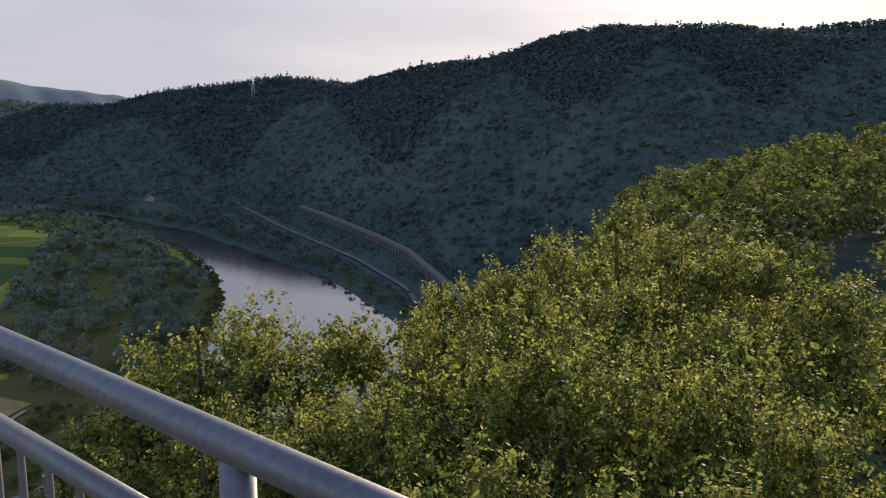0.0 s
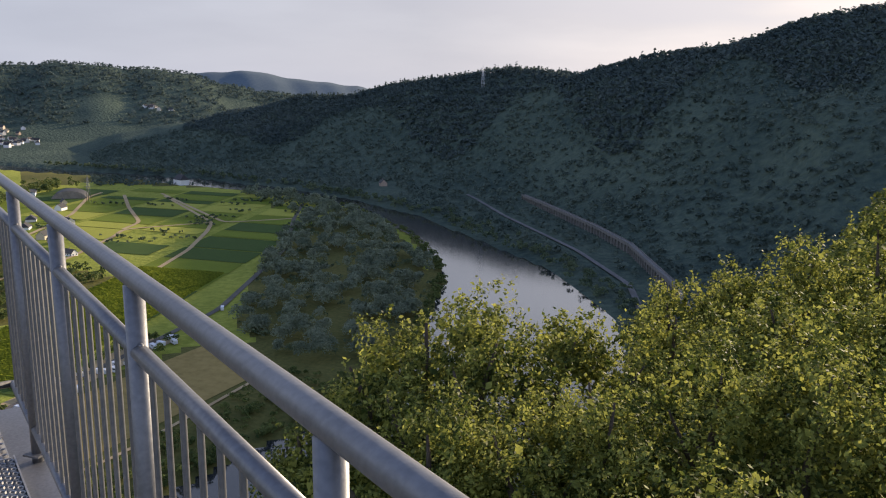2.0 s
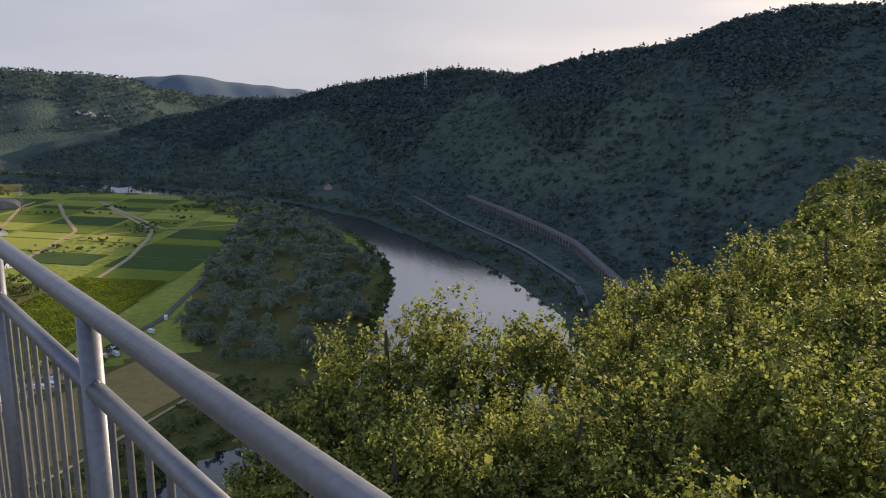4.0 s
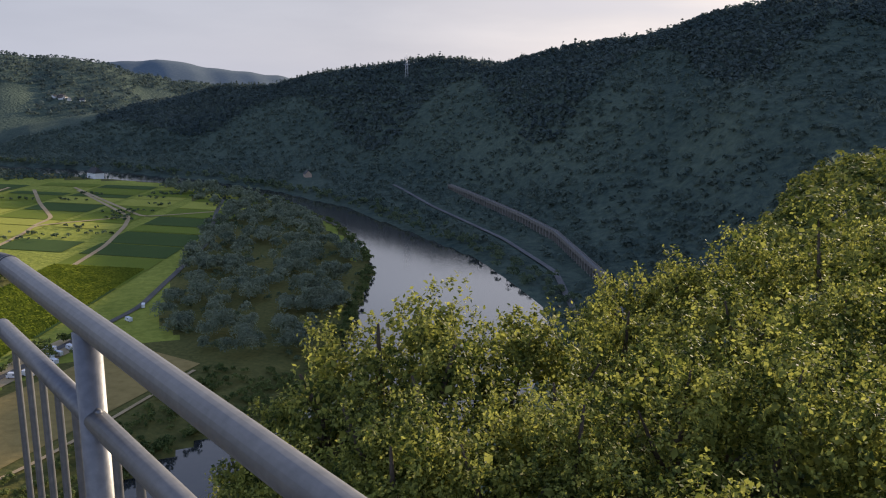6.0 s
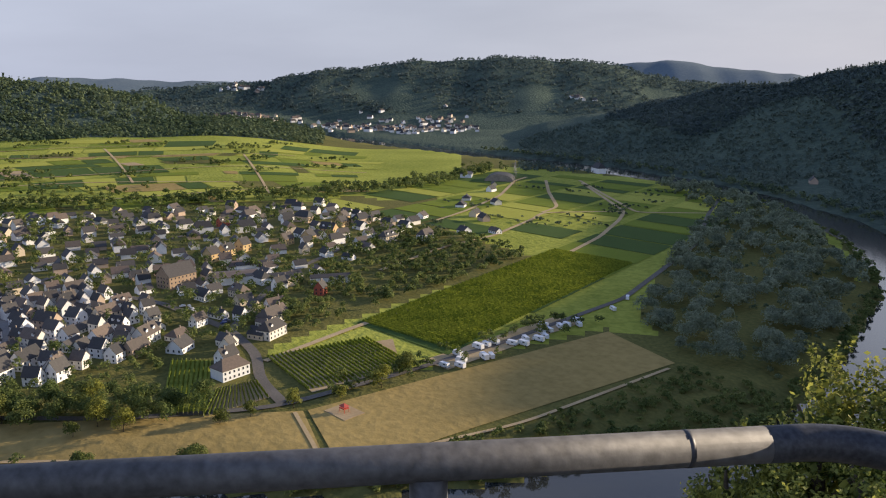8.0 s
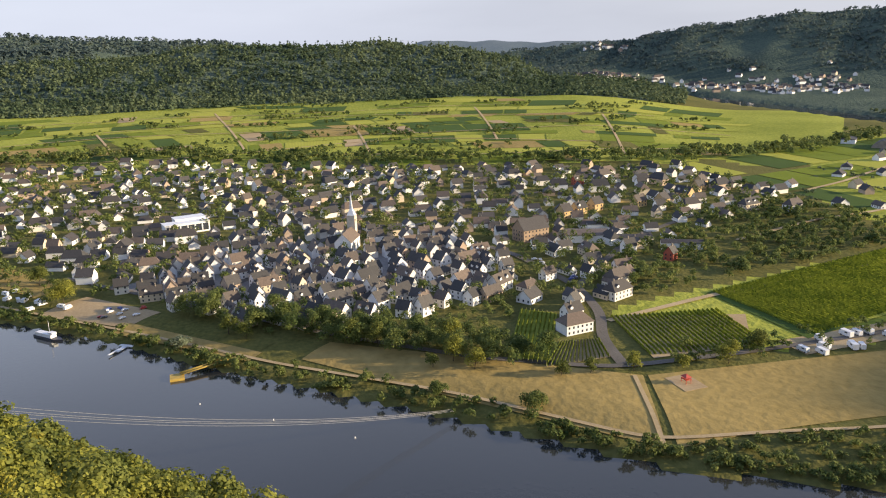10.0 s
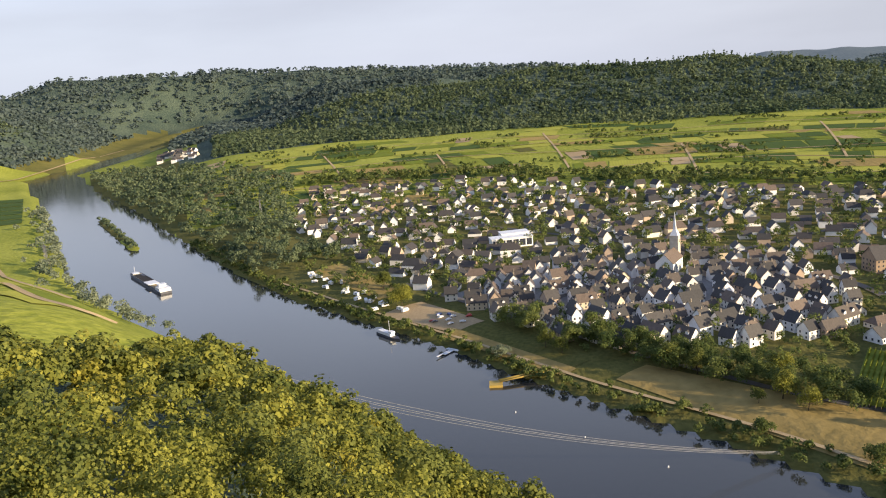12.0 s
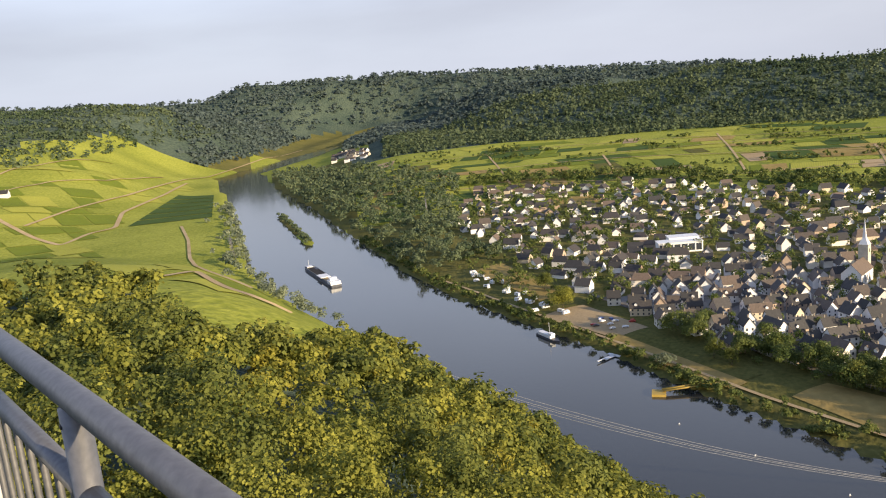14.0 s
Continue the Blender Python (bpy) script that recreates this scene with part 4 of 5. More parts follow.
for k, (x, y, rad, tall, mat, label) in enumerate((
        (-300, 266, 5.2, 12, M_LEAF_DEEP, "dark round tree at the camping ground"), (-293, 243, 5.6, 11, M_LEAF_MID, "sunlit round tree at the meadow edge"),
        (-296, 220, 3.2, 7, M_LEAF_MID, "small light green tree at the meadow edge"), (-303, 197, 4.0, 10, M_LEAF_MID, "light green tree at the street corner"),
        (-309, 177, 3.2, 8, M_LEAF_DEEP, "dark small tree beside the lane"), (-312, 163, 3.6, 8, M_LEAF_DEEP, "dark small tree beside the lane"),
        (-335, 128, 4.6, 12, M_LEAF_MID, "light green tree beside the lane"), (-349, 122, 5.5, 14, M_LEAF_MID, "tall sunlit tree in the gardens"),
        (-346, 110, 3.4, 8, M_LEAF_DEEP, "dark small tree beside the lane"), (-368, 128, 6.2, 15, M_LEAF_MID, "tall sunlit tree in the gardens"),
        (-318, 103, 4.6, 8, M_LEAF_PARK, "round willow bush on the river bank"), (-290, 137, 5.6, 8, M_LEAF_PARK, "broad willow bush on the river bank"),
        (-392, 81, 7.0, 15, M_LEAF_DEEP, "large dark chestnut on the promenade"), (-384, 92, 6.4, 14, M_LEAF_DEEP, "large dark chestnut on the promenade"),
        (-436, 20, 5.0, 12, M_LEAF_DEEP, "dark round tree on the promenade"), (-425, 28, 4.6, 11, M_LEAF_DEEP, "dark round tree on the promenade"),
        (-431, -6, 4.6, 9, M_WILLOW, "pale willow at the landing"), (-540, -75, 8.0, 15, M_LEAF_MID, "broad tree beside the caravans"), (-590, -95, 7.0, 14, M_LEAF_DEEP, "dark tree beside the caravans"))):
    park_tree(x, y, rad, tall, mat, label, 300 + k)
grove("front_gardens", scatter_poly(95, [(-455, 25), (-425, 40), (-380, 100), (-352, 140), (-395, 175), (-425, 195), (-432, 120)], g), far_leaf, M_LEAF_PARK, "fruit trees and hedges in the gardens before the village", 45, (2, 4.6), (3.5, 9), .8, 6)
grove("front_gardens", scatter_poly(120, [(-700, -205), (-560, -105), (-520, -70), (-560, -35), (-640, -75), (-800, -180)], g), far_leaf, M_LEAF_PARK, "trees and hedges round the caravan site", 46, (2, 5), (3, 9), .8, 6)
drape("meadow", [(-660, -170), (-560, -95), (-575, -75), (-690, -150)], M_DRY, 20, 6, .3, "dry trodden grass of the caravan site", "meadow")
drape("meadow", [(-476, -44), (-398, 26), (-404, 34), (-484, -34)], M_DRY, 20, 4, .5, "dry grass beside the riverside path", "meadow")
grove("meadow_trees", along([(-305, 215), (-300, 300), (-292, 400)], 7, 46, g), far_leaf, M_LEAF_PARK, "trees and hedges round the camping ground", 12, (2, 4), (4, 8))
grove("plot_hedges", np.concatenate([np.array(scatter_polar(1, a, a + 1, r, r + 20, g)) + g.normal(0, [9, 20], (11, 2)) for a, r in zip(g.uniform(52, 108, 95), g.uniform(1040, 1700, 95))]), far_leaf, M_LEAF_PARK, "hedges between the plots on the slope", 13, (2.5, 5), (3.5, 8))
grove("plain_hedges", np.concatenate([np.array([x, y]) + g.normal(0, [12, 3], (7, 2)) for x, y in zip(g.uniform(-700, -430, 26), g.uniform(540, 1000, 26))]), far_leaf, M_LEAF_VALLEY, "low hedges between the vineyards", 14, (1.8, 3.2), (2, 4))
grove("island_bushes", along(ISLAND, 2.0, 90, g), far_leaf, M_LEAF_VALLEY, "bushes on the narrow river island", 15, (2, 4), (3, 6))


def far_wood(name, n, a0, a1, r0, r1, mat, label, seed, lo, size=(5, 9), keep=lambda a, r: True, conifers=0.0, per=13, tuft=.8, clear=None):
    """Crowns of a distant wood, a few large leaf tufts each."""
    g = np.random.default_rng(seed)
    p = np.array(scatter_polar(n, a0, a1, r0, r1, g, keep))
    z = height(p[:, 0], p[:, 1])
    ok = z > lo
    if clear:
        ok &= clear(p[:, 0], p[:, 1])
    p, z = p[ok], z[ok]
    k = len(p)
    rad = g.uniform(*size, k)
    d = g.normal(0, 1, (k, per, 3))
    d /= np.linalg.norm(d, axis=2)[..., None]
    d[..., 2] = np.abs(d[..., 2])
    pointed = (g.random(k) < conifers)[:, None]
    zz = np.where(pointed, d[..., 2] * 2.4, d[..., 2] * 1.1)
    wide = np.where(pointed, .55 * (1 - d[..., 2] * .8), .8)
    c = np.stack([p[:, :1] + d[..., 0] * rad[:, None] * wide, p[:, 1:] + d[..., 1] * rad[:, None] * wide, z[:, None] + 1 + zz * rad[:, None]], -1)
    q = leaf_quads(c.reshape(-1, 3), np.repeat(rad * tuft, per), d.reshape(-1, 3), g, .9, .3)
    return tagged(new(name, quads_mesh(name, q, mat)), label, "woods", kind="stuff")


RIDGE = ([-32, -12, 3, 11, 19, 30], [1500, 1400, 1450, 1600, 1800, 2100])
patchy = lambda a, r: math.sin(.62 * a + .9 * math.sin(.006 * r)) + math.sin(.0085 * r + 1.7 * math.sin(.33 * a)) > -1.1
# far woods and scrub wear leaf colours with bluish haze mixed in
far_wood("hill_wood", 8200, -32, 34, 800, 2150, M_RIDGE_HAZE, "shaded dense wood along the ridge beyond the river", 31, 40, (3.5, 6.5), lambda a, r: -260 - 120 * math.sin(.5 * a) < r - np.interp(a, *RIDGE) < 35, .05, 10, .95)
FOOT_ROAD = np.array([(40, 400), (-10, 560), (-24, 640), (-80, 765), (-190, 950), (-285, 1130)], float)
FOOT_RAIL = np.array([(24, 500), (14, 605), (-30, 770), (-111, 940), (-196, 1096)], float)


def on_slope(x, y):
    """Off the water and clear of road, railway and the garden of the lone house."""
    free = ~inside(x, y, RIVER) & (seg_dist(x, y, np.array([(-448, 1210), (-402, 1085)], float)) > 24) & (np.minimum(seg_dist(x, y, FOOT_ROAD), seg_dist(x, y, FOOT_RAIL)) > 11)
    return (np.hypot(x, y) > 1320) | free & (seg_dist(x, y, TBANK) < seg_dist(x, y, VBANK))


far_wood("hill_scrub", 12500, -32, 40, 480, 2050, M_SCRUB_HAZE, "shaded scrub and thickets on the slope beyond the river", 36, 3, (2.4, 5.0), lambda a, r: r - np.interp(a, *RIDGE) < -110, 0, 8, 1.1, on_slope)
far_wood("ridge_conifers", 420, 7, 27, 1400, 2150, M_RIDGE_HAZE, "dark conifers on the skyline of the ridge", 37, 40, (3.0, 5.5), lambda a, r: -40 < r - np.interp(a, *RIDGE) < 25, .8)
far_wood("hill_wood", 8600, 54, 110, 1720, 2320, M_LEAF_FAR, "dense mixed wood on the rounded hill behind the vineyards", 32, 14, (5, 8.5), lambda a, r: r > np.interp(a, [55, 83, 103, 110], [1760, 1715, 1750, 1760]), .18, 11, .85)
far_wood("hill_wood", 4600, 112, 150, 1750, 2650, M_LEAF_FAR, "wood on top of the vineyard hill", 33, 95, (6, 9.5), per=11)
far_wood("hill_wood", 6200, 18, 76, 2350, 3350, M_RIDGE_HAZE, "wooded slope across the valley", 34, 45, (5, 9), patchy, 0, 9, .95)
far_wood("hill_wood", 5600, 94, 124, 2300, 3500, M_RIDGE_HAZE, "dense wood on the sides of the downstream valley", 38, 22, (8, 13), per=9, tuft=.95)
far_wood("hill_wood", 3800, 80, 140, 3400, 4250, M_RIDGE_HAZE, "wooded plateau in the distance", 35, 60, (11, 17), per=9, tuft=.95)
# ---- houses ----
def gable_body(w, l, eave, ridge, cut=0.0):
    """Walls with gable ends; the ridge runs along y."""
    x, y = w / 2, l / 2
    vs = [(-x, -y, -2), (x, -y, -2), (x, y, -2), (-x, y, -2), (-x, -y, eave), (x, -y, eave), (x, y, eave), (-x, y, eave), (0, -y, ridge), (0, y, ridge)]
    return mesh_from("wall", vs, [(0, 1, 5, 8, 4), (2, 3, 7, 9, 6), (1, 2, 6, 5), (3, 0, 4, 7)], M_WALL)


def gable_roof(w, l, eave, ridge, hip=0.0, over=0.45, thick=0.22):
    x, y = w / 2 + over, l / 2 + over * .8
    slope = (ridge - eave) / (w / 2)
    e = eave - over * slope
    vs, fs = [], []
    for dz in (thick, 0.02):
        vs += [(-x, -y, e + dz), (x, -y, e + dz), (x, y, e + dz), (-x, y, e + dz), (0, -y + hip, ridge + dz), (0, y - hip, ridge + dz)]
    fs = [(0, 4, 5, 3), (1, 2, 5, 4), (6, 9, 11, 10), (7, 10, 11, 8), (0, 3, 9, 6), (2, 1, 7, 8)]
    fs += [(0, 1, 4), (2, 3, 5), (6, 10, 7), (8, 11, 9), (0, 6, 7, 1), (2, 8, 9, 3)] if hip else [(0, 6, 10, 4), (4, 10, 7, 1), (3, 5, 11, 9), (5, 2, 8, 11)]
    return mesh_from("roof", vs, fs, M_ROOF)


KINDS = []
for w, l, eave, ridge, hip in ((8, 11, 5.4, 9.8, 0), (7, 9, 5.6, 10.2, 0), (9, 13, 4.2, 8.6, 0), (10, 12, 3.6, 7.6, 0), (8.5, 15, 5.8, 10.6, 0), (11, 15, 3.4, 7.2, 3.5), (9, 9, 6.2, 11.0, 0), (7, 13, 3.0, 6.2, 0), (10, 17, 6.0, 10.8, 3.0), (6, 8, 6.4, 10.4, 0)):
    KINDS.append((w, l, eave, ridge, gable_body(w, l, eave, ridge), gable_roof(w, l, eave, ridge, hip), hip))
CHIMNEY = boxes("chimney", [(0, 0, 0.2, .7, .7, 2.2), (0, 0, 1.38, .86, .86, .14)], M_STONE)
WINDOW = boxes("window", [(0, 0, 0, .06, 1.05, 1.35)], M_GLASS)
FRAME = boxes("window_frame", [(.02, -.6, 0, .05, .12, 1.6), (.02, .6, 0, .05, .12, 1.6), (.02, 0, .74, .05, 1.3, .12), (.02, 0, -.76, .12, 1.4, .12)], M_WHITE)
DORMER_WALL = mesh_from("dormer_wall", [(-.9, -1, -1), (.9, -1, -1), (.9, 1, -1), (-.9, 1, -1), (.9, -1, .7), (.9, 1, .7), (-1.6, -1, .7), (-1.6, 1, .7), (.9, 0, 1.5), (-2.2, 0, 1.5)], [(1, 2, 5, 8, 4), (0, 1, 4, 6), (2, 3, 7, 5)], M_WHITE)
DORMER_ROOF = mesh_from("dormer_roof", [(1.1, -1.25, .62), (1.1, 0, 1.68), (1.1, 1.25, .62), (-1.9, -1.25, .62), (-2.6, 0, 1.68), (-1.9, 1.25, .62), (1.1, -1.25, .5), (1.1, 0, 1.54), (1.1, 1.25, .5)], [(0, 1, 4, 3), (1, 2, 5, 4), (0, 6, 7, 1), (1, 7, 8, 2)], M_ROOF)


def far_houses(name, rows, label):
    """Distant houses as one mesh of walls and roofs; rows: x, y, turn, kind, scale."""
    vs, fs, idx = [], [], []
    for x, y, turn, kind, sc in rows:
        w, l, eave, ridge, body, roof, hip = KINDS[kind]
        m = pose(x, y, float(height(x, y)), 0, 0, turn) @ Matrix.Scale(sc, 4)
        for me, k in ((body if not hip else HIP_BODY[kind], 0), (roof, 1)):
            o = len(vs)
            vs += [tuple(m @ v.co) for v in me.vertices]
            for p in me.polygons:
                fs.append(tuple(o + i for i in p.vertices))
                idx.append(k)
    me = mesh_from(name, vs, fs, [M_WALL_FAR, M_ROOF_FAR])
    me.polygons.foreach_set("material_index", idx)
    return tagged(new(name, me), label, "houses", kind="stuff")


def house(x, y, turn, kind, label, group, rng, detail=1, scale=1.0, ground=None):
    w, l, eave, ridge, body, roof, hip = KINDS[kind]
    root = tagged(new("house"), label, "house", group)
    root.matrix_world = pose(x, y, float(height(x, y)) if ground is None else ground, 0, 0, turn) @ Matrix.Scale(scale, 4)
    wall = part("wall", body if not hip else HIP_BODY[kind], root)
    part("roof", roof, root)
    if detail:
        part("chimney", CHIMNEY, root, at=pose(rng.uniform(-.6, .6), rng.uniform(-.3, .3) * l, ridge))
    if detail > 1:
        rows = 2 if eave > 5 else 1
        for side in (0, 90, 180, 270):
            # only the walls that look towards the river and the sun
            face = math.radians(turn + side)
            if math.cos(face) * 0.85 + math.sin(face) * -0.15 < -0.35:
                continue
            run, off = (l, w / 2) if side in (0, 180) else (w, l / 2)
            n = max(2, int(run / 3.2))
            for f in range(rows):
                for k in range(n):
                    s = (k + .5) / n * run - run / 2
                    m = Matrix.Rotation(math.radians(side), 4, "Z") @ Matrix.Translation((off + .02, s, 1.6 + 2.7 * f))
                    win = part("window", WINDOW, root, at=m)
                    if detail > 2:
                        part("window_frame", FRAME, win)
    if detail > 1 and kind in (0, 4, 8) and rng.random() < .8:
        for k in (-1, 1):
            s = rng.choice((0, 180))
            d = part("dormer", DORMER_WALL, root, at=Matrix.Rotation(math.radians(s), 4, "Z") @ Matrix.Translation((w * .27, k * l * .22, eave + (ridge - eave) * .42)))
            part("dormer_roof", DORMER_ROOF, d)
    return root


HIP_BODY = {}
for k, (w, l, eave, ridge, body, roof, hip) in enumerate(KINDS):
    if hip:
        HIP_BODY[k] = boxes("wall", [(0, 0, eave / 2 - 1, w, l, eave + 2)], M_WALL)

VILLAGE = np.array([(-917, -262), (-1150, -276), (-1140, -39), (-930, 312), (-790, 560), (-600, 560), (-545, 440), (-470, 300), (-392, 240), (-415, 200), (-420, 120), (-431, 45), (-495, -10), (-608, -82), (-798, -190)], float)
rng = random.Random(17)
taken = [(-591, 128, 17), (-583, 112, 14), (-720, 8, 20), (-362, 197, 14), (-554, 262, 16), (-534, 300, 20), (-430, 236, 9), (-520, 232, 9), (-480, 235, 9), (-575, 215, 9)]
OCHRE = [(-609, 321, 6), (-618, 340, 0), (-624, 360, 6), (-620, 403, 0), (-612, 423, 6), (-630, 460, 4), (-655, 495, 0), (-672, 510, 6)]
taken += [(x, y, 13) for x, y, k in OCHRE] + [(-458, 325, 14), (-745, 408, 12)]


def free(x, y, d):
    return all((x - a) ** 2 + (y - b) ** 2 > (max(d, c)) ** 2 for a, b, c in taken)


spots = []
tries = 0
lo, hi = VILLAGE.min(0), VILLAGE.max(0)
while tries < 34000 and len(spots) < 640:
    tries += 1
    x, y = rng.uniform(lo[0], hi[0]), rng.uniform(lo[1], hi[1])
    core = math.hypot(x + 520, y - 95) < 125
    if tries < 9000 and not core:
        continue
    gap = 10.8 if core else 16.0 if math.hypot(x + 560, y - 100) < 260 else 19.5
    if inside(np.array([x]), np.array([y]), VILLAGE)[0] and free(x, y, gap):
        taken.append((x, y, gap))
        spots.append((x, y, core))
VILLAGE_NEAR = sorted(math.hypot(x, y) for x, y, _ in spots)[275]
rest = []
for x, y, core in spots:
    near = math.hypot(x, y)
    street = 8 + 16 * math.sin(x * .012) + 14 * math.sin(y * .015)
    turn = street + rng.choice((0, 90, 90, 0, 180, 270)) + rng.uniform(-9, 9)
    kind = rng.choice((0, 1, 4, 6, 9, 1, 0, 7)) if core else rng.choice((0, 2, 3, 3, 5, 7, 2, 1, 8))
    label = "narrow old village house with a steep slate roof" if core else "detached village house with light plaster walls"
    if near < VILLAGE_NEAR:
        house(x, y, turn, kind, label, "houses of the village", rng, 2 if near < 570 else 1, rng.uniform(.85, 1.1))
    else:
        rest.append((x, y, turn, kind, rng.uniform(.85, 1.15)))
far_houses("village_houses", rest, "light plaster houses with slate roofs at the back of the village")
g = np.random.default_rng(77)
gaps = [(x, y) for x, y in scatter_poly(5200, VILLAGE, g) if all((x - a) ** 2 + (y - b) ** 2 > 56 for a, b, _ in taken)][:1350]
grove("garden_trees", gaps, far_leaf, M_LEAF_PARK, "garden trees and hedges between the houses", 78, (3.0, 6.0), (5.5, 13), lobes=5, cover=.72)
# garden plots of grass between the houses
for k, (x, y) in enumerate(gaps[:60]):
    a = rng.uniform(0, 6)
    c, s = math.cos(a) * rng.uniform(7, 13), math.sin(a) * rng.uniform(7, 13)
    drape("lawn", [(x - c, y - s), (x + s, y - c), (x + c, y + s), (x - s, y + c)], M_GRASS if k % 4 else M_DRY, 3, 3, .25, "garden lawn between the houses", "lawn", "gardens")
# paved yards and lanes
M_YARD = material("paved_yard", (0.20, 0.185, 0.17), (0.30, 0.28, 0.25), 0.05, 0.95, fine=12)
drape("yard", [(-455, 30), (-560, -45), (-640, 80), (-500, 200)], M_YARD, 24, 24, .12, "grey paved lanes of the old village", "pavement", kind="structure")
for q in ([(-500, 0), (-560, 60), (-640, 120), (-760, 190), (-860, 280)], [(-640, 190), (-700, 100), (-800, 0), (-930, -120), (-1050, -220)], [(-640, 190), (-720, 330), (-760, 480)], [(-430, 236), (-520, 330), (-590, 470), (-640, 600), (-720, 760)], [(-560, -45), (-680, -40), (-820, -110)], [(-700, 100), (-860, 60), (-1080, -60)]):
    strip("street", q, 5.5, M_ASPHALT, .35, label="grey asphalt village street", category="road")

# ochre and red houses along the upper street
M_OCHRE = material("ochre_plaster", (0.48, 0.32, 0.14), (0.62, 0.46, 0.24), .3, .85)
M_BRICKRED = material("red_plaster", (0.36, 0.08, 0.05), (0.46, 0.12, 0.07), .3, .85)


def painted_house(x, y, turn, kind, mat, label, scale):
    root = house(x, y, turn, kind, label, "painted houses of the upper street", rng, 2, scale)
    for ob in root.children:
        if ob.name.split(".")[0] == "wall":
            ob.data = ob.data.copy()
            ob.data.materials[0] = mat


for x, y, k in OCHRE:
    painted_house(x, y, 20 + rng.uniform(-8, 8) + 90 * (k == 4), k, M_OCHRE, "tall ochre plaster house with a steep dark roof", 1.15)
painted_house(-458, 325, 35, 1, M_BRICKRED, "red plaster house at the orchard", 1.0)
painted_house(-745, 408, 10, 0, M_BRICKRED, "red plaster house at the back of the village", 1.0)

# single houses out on the plain
for x, y, k, t in ((-564, 480, 8, 10), (-545, 512, 8, 12), (-657, 676, 5, 30), (-519, 583, 7, 80), (-632, 588, 3, 20), (-574, 626, 2, 70), (-540, 560, 3, 80), (-600, 640, 2, 15), (-690, 720, 5, 40), (-640, 720, 3, 70), (-720, 800, 2, 10), (-760, 850, 7, 50)):
    house(x, y, t, k, "white house among the vineyards", "houses on the plain", rng, 2 if y < 600 else 1)
house(-441, 1193, 30, 2, "lone white house by the river road", "", rng, 1, 1.2)
house(-748, 1095, 60, 8, "long pale house on the river bank", "", rng, 1, 1.5)
house(-1107, -1105, 20, 4, "white house on the vineyard hill", "", rng, 1, 1.2)
rows = []
for k in range(230):
    a, r = rng.uniform(43, 61.5), rng.gauss(2430, 95)
    x, y = -math.sin(radians(a)) * r, math.cos(radians(a)) * r
    if float(height(x, y)) > 2:
        rows.append((x, y, rng.uniform(0, 180), rng.choice((0, 2, 3, 8)), rng.uniform(.9, 1.35)))
far_houses("far_village", rows, "white houses of the village across the valley")
rows = []
for k in range(34):
    s = rng.random()
    x, y = -1800 - 260 * s + rng.gauss(0, 25), -700 - 190 * s + rng.gauss(0, 22)
    rows.append((x, y, rng.uniform(0, 180), rng.choice((0, 2, 3, 8)), rng.uniform(.9, 1.25)))
far_houses("downstream_village", rows, "white houses of the next village downstream")
for k in range(12):
    house(-2800 + 150 * rng.random() + k * 5, 1530 + 110 * rng.random(), rng.uniform(0, 180), rng.choice((0, 8)), "white house on the far hillside", "hillside hamlet", rng, 0, 1.3)
for k in range(7):
    house(-1657 + 110 * rng.random(), 2212 + 40 * rng.random(), rng.uniform(0, 180), 3, "pale house on the far hillside", "hillside hamlet", rng, 0, 1.2)

# church with a slender pale spire
church = tagged(new("church"), "village church with slate nave and slender pale spire", "church")
church.matrix_world = pose(-588, 122, float(height(-588, 122)), 0, 0, 62)
part("nave", mesh_from("nave", [(-6.5, -13, -2), (6.5, -13, -2), (6.5, 13, -2), (-6.5, 13, -2), (-6.5, -13, 9), (6.5, -13, 9), (6.5, 13, 9), (-6.5, 13, 9), (0, -13, 15.5), (0, 13, 15.5)], [(0, 1, 5, 8, 4), (2, 3, 7, 9, 6), (1, 2, 6, 5), (3, 0, 4, 7)], M_WHITE), church)
part("roof", gable_roof(13, 26, 9, 15.5), church)
tower = part("bell_tower", boxes("bell_tower", [(0, 16, 11, 6.4, 6.4, 26), (0, 16, 24.1, 6.9, 6.9, .4)], material("pale_stone", (0.50, 0.44, 0.34), (0.66, 0.60, 0.50), .4, .9)), church)
part("spire", mesh_from("spire", [(-3.1, 12.9, 24.2), (3.1, 12.9, 24.2), (3.1, 19.1, 24.2), (-3.1, 19.1, 24.2), (-1.1, 14.9, 29), (1.1, 14.9, 29), (1.1, 17.1, 29), (-1.1, 17.1, 29), (0, 16, 43)], [(0, 1, 5, 4), (1, 2, 6, 5), (2, 3, 7, 6), (3, 0, 4, 7), (4, 5, 8), (5, 6, 8), (6, 7, 8), (7, 4, 8)], M_WHITE), tower)
for k in range(5):
    part("window", boxes("window", [(0, 0, 0, .1, 1.3, 4)], M_GLASS), church, at=pose(6.54, -10.4 + 5.2 * k, 4.5))
for s in (90, 0):
    part("louvre", boxes("louvre", [(0, 0, 0, .1, 1.4, 2.4)], M_GLASS), tower, at=Matrix.Translation((0, 16, 20)) @ Matrix.Rotation(radians(s), 4, "Z") @ Matrix.Translation((3.26, 0, 0)))

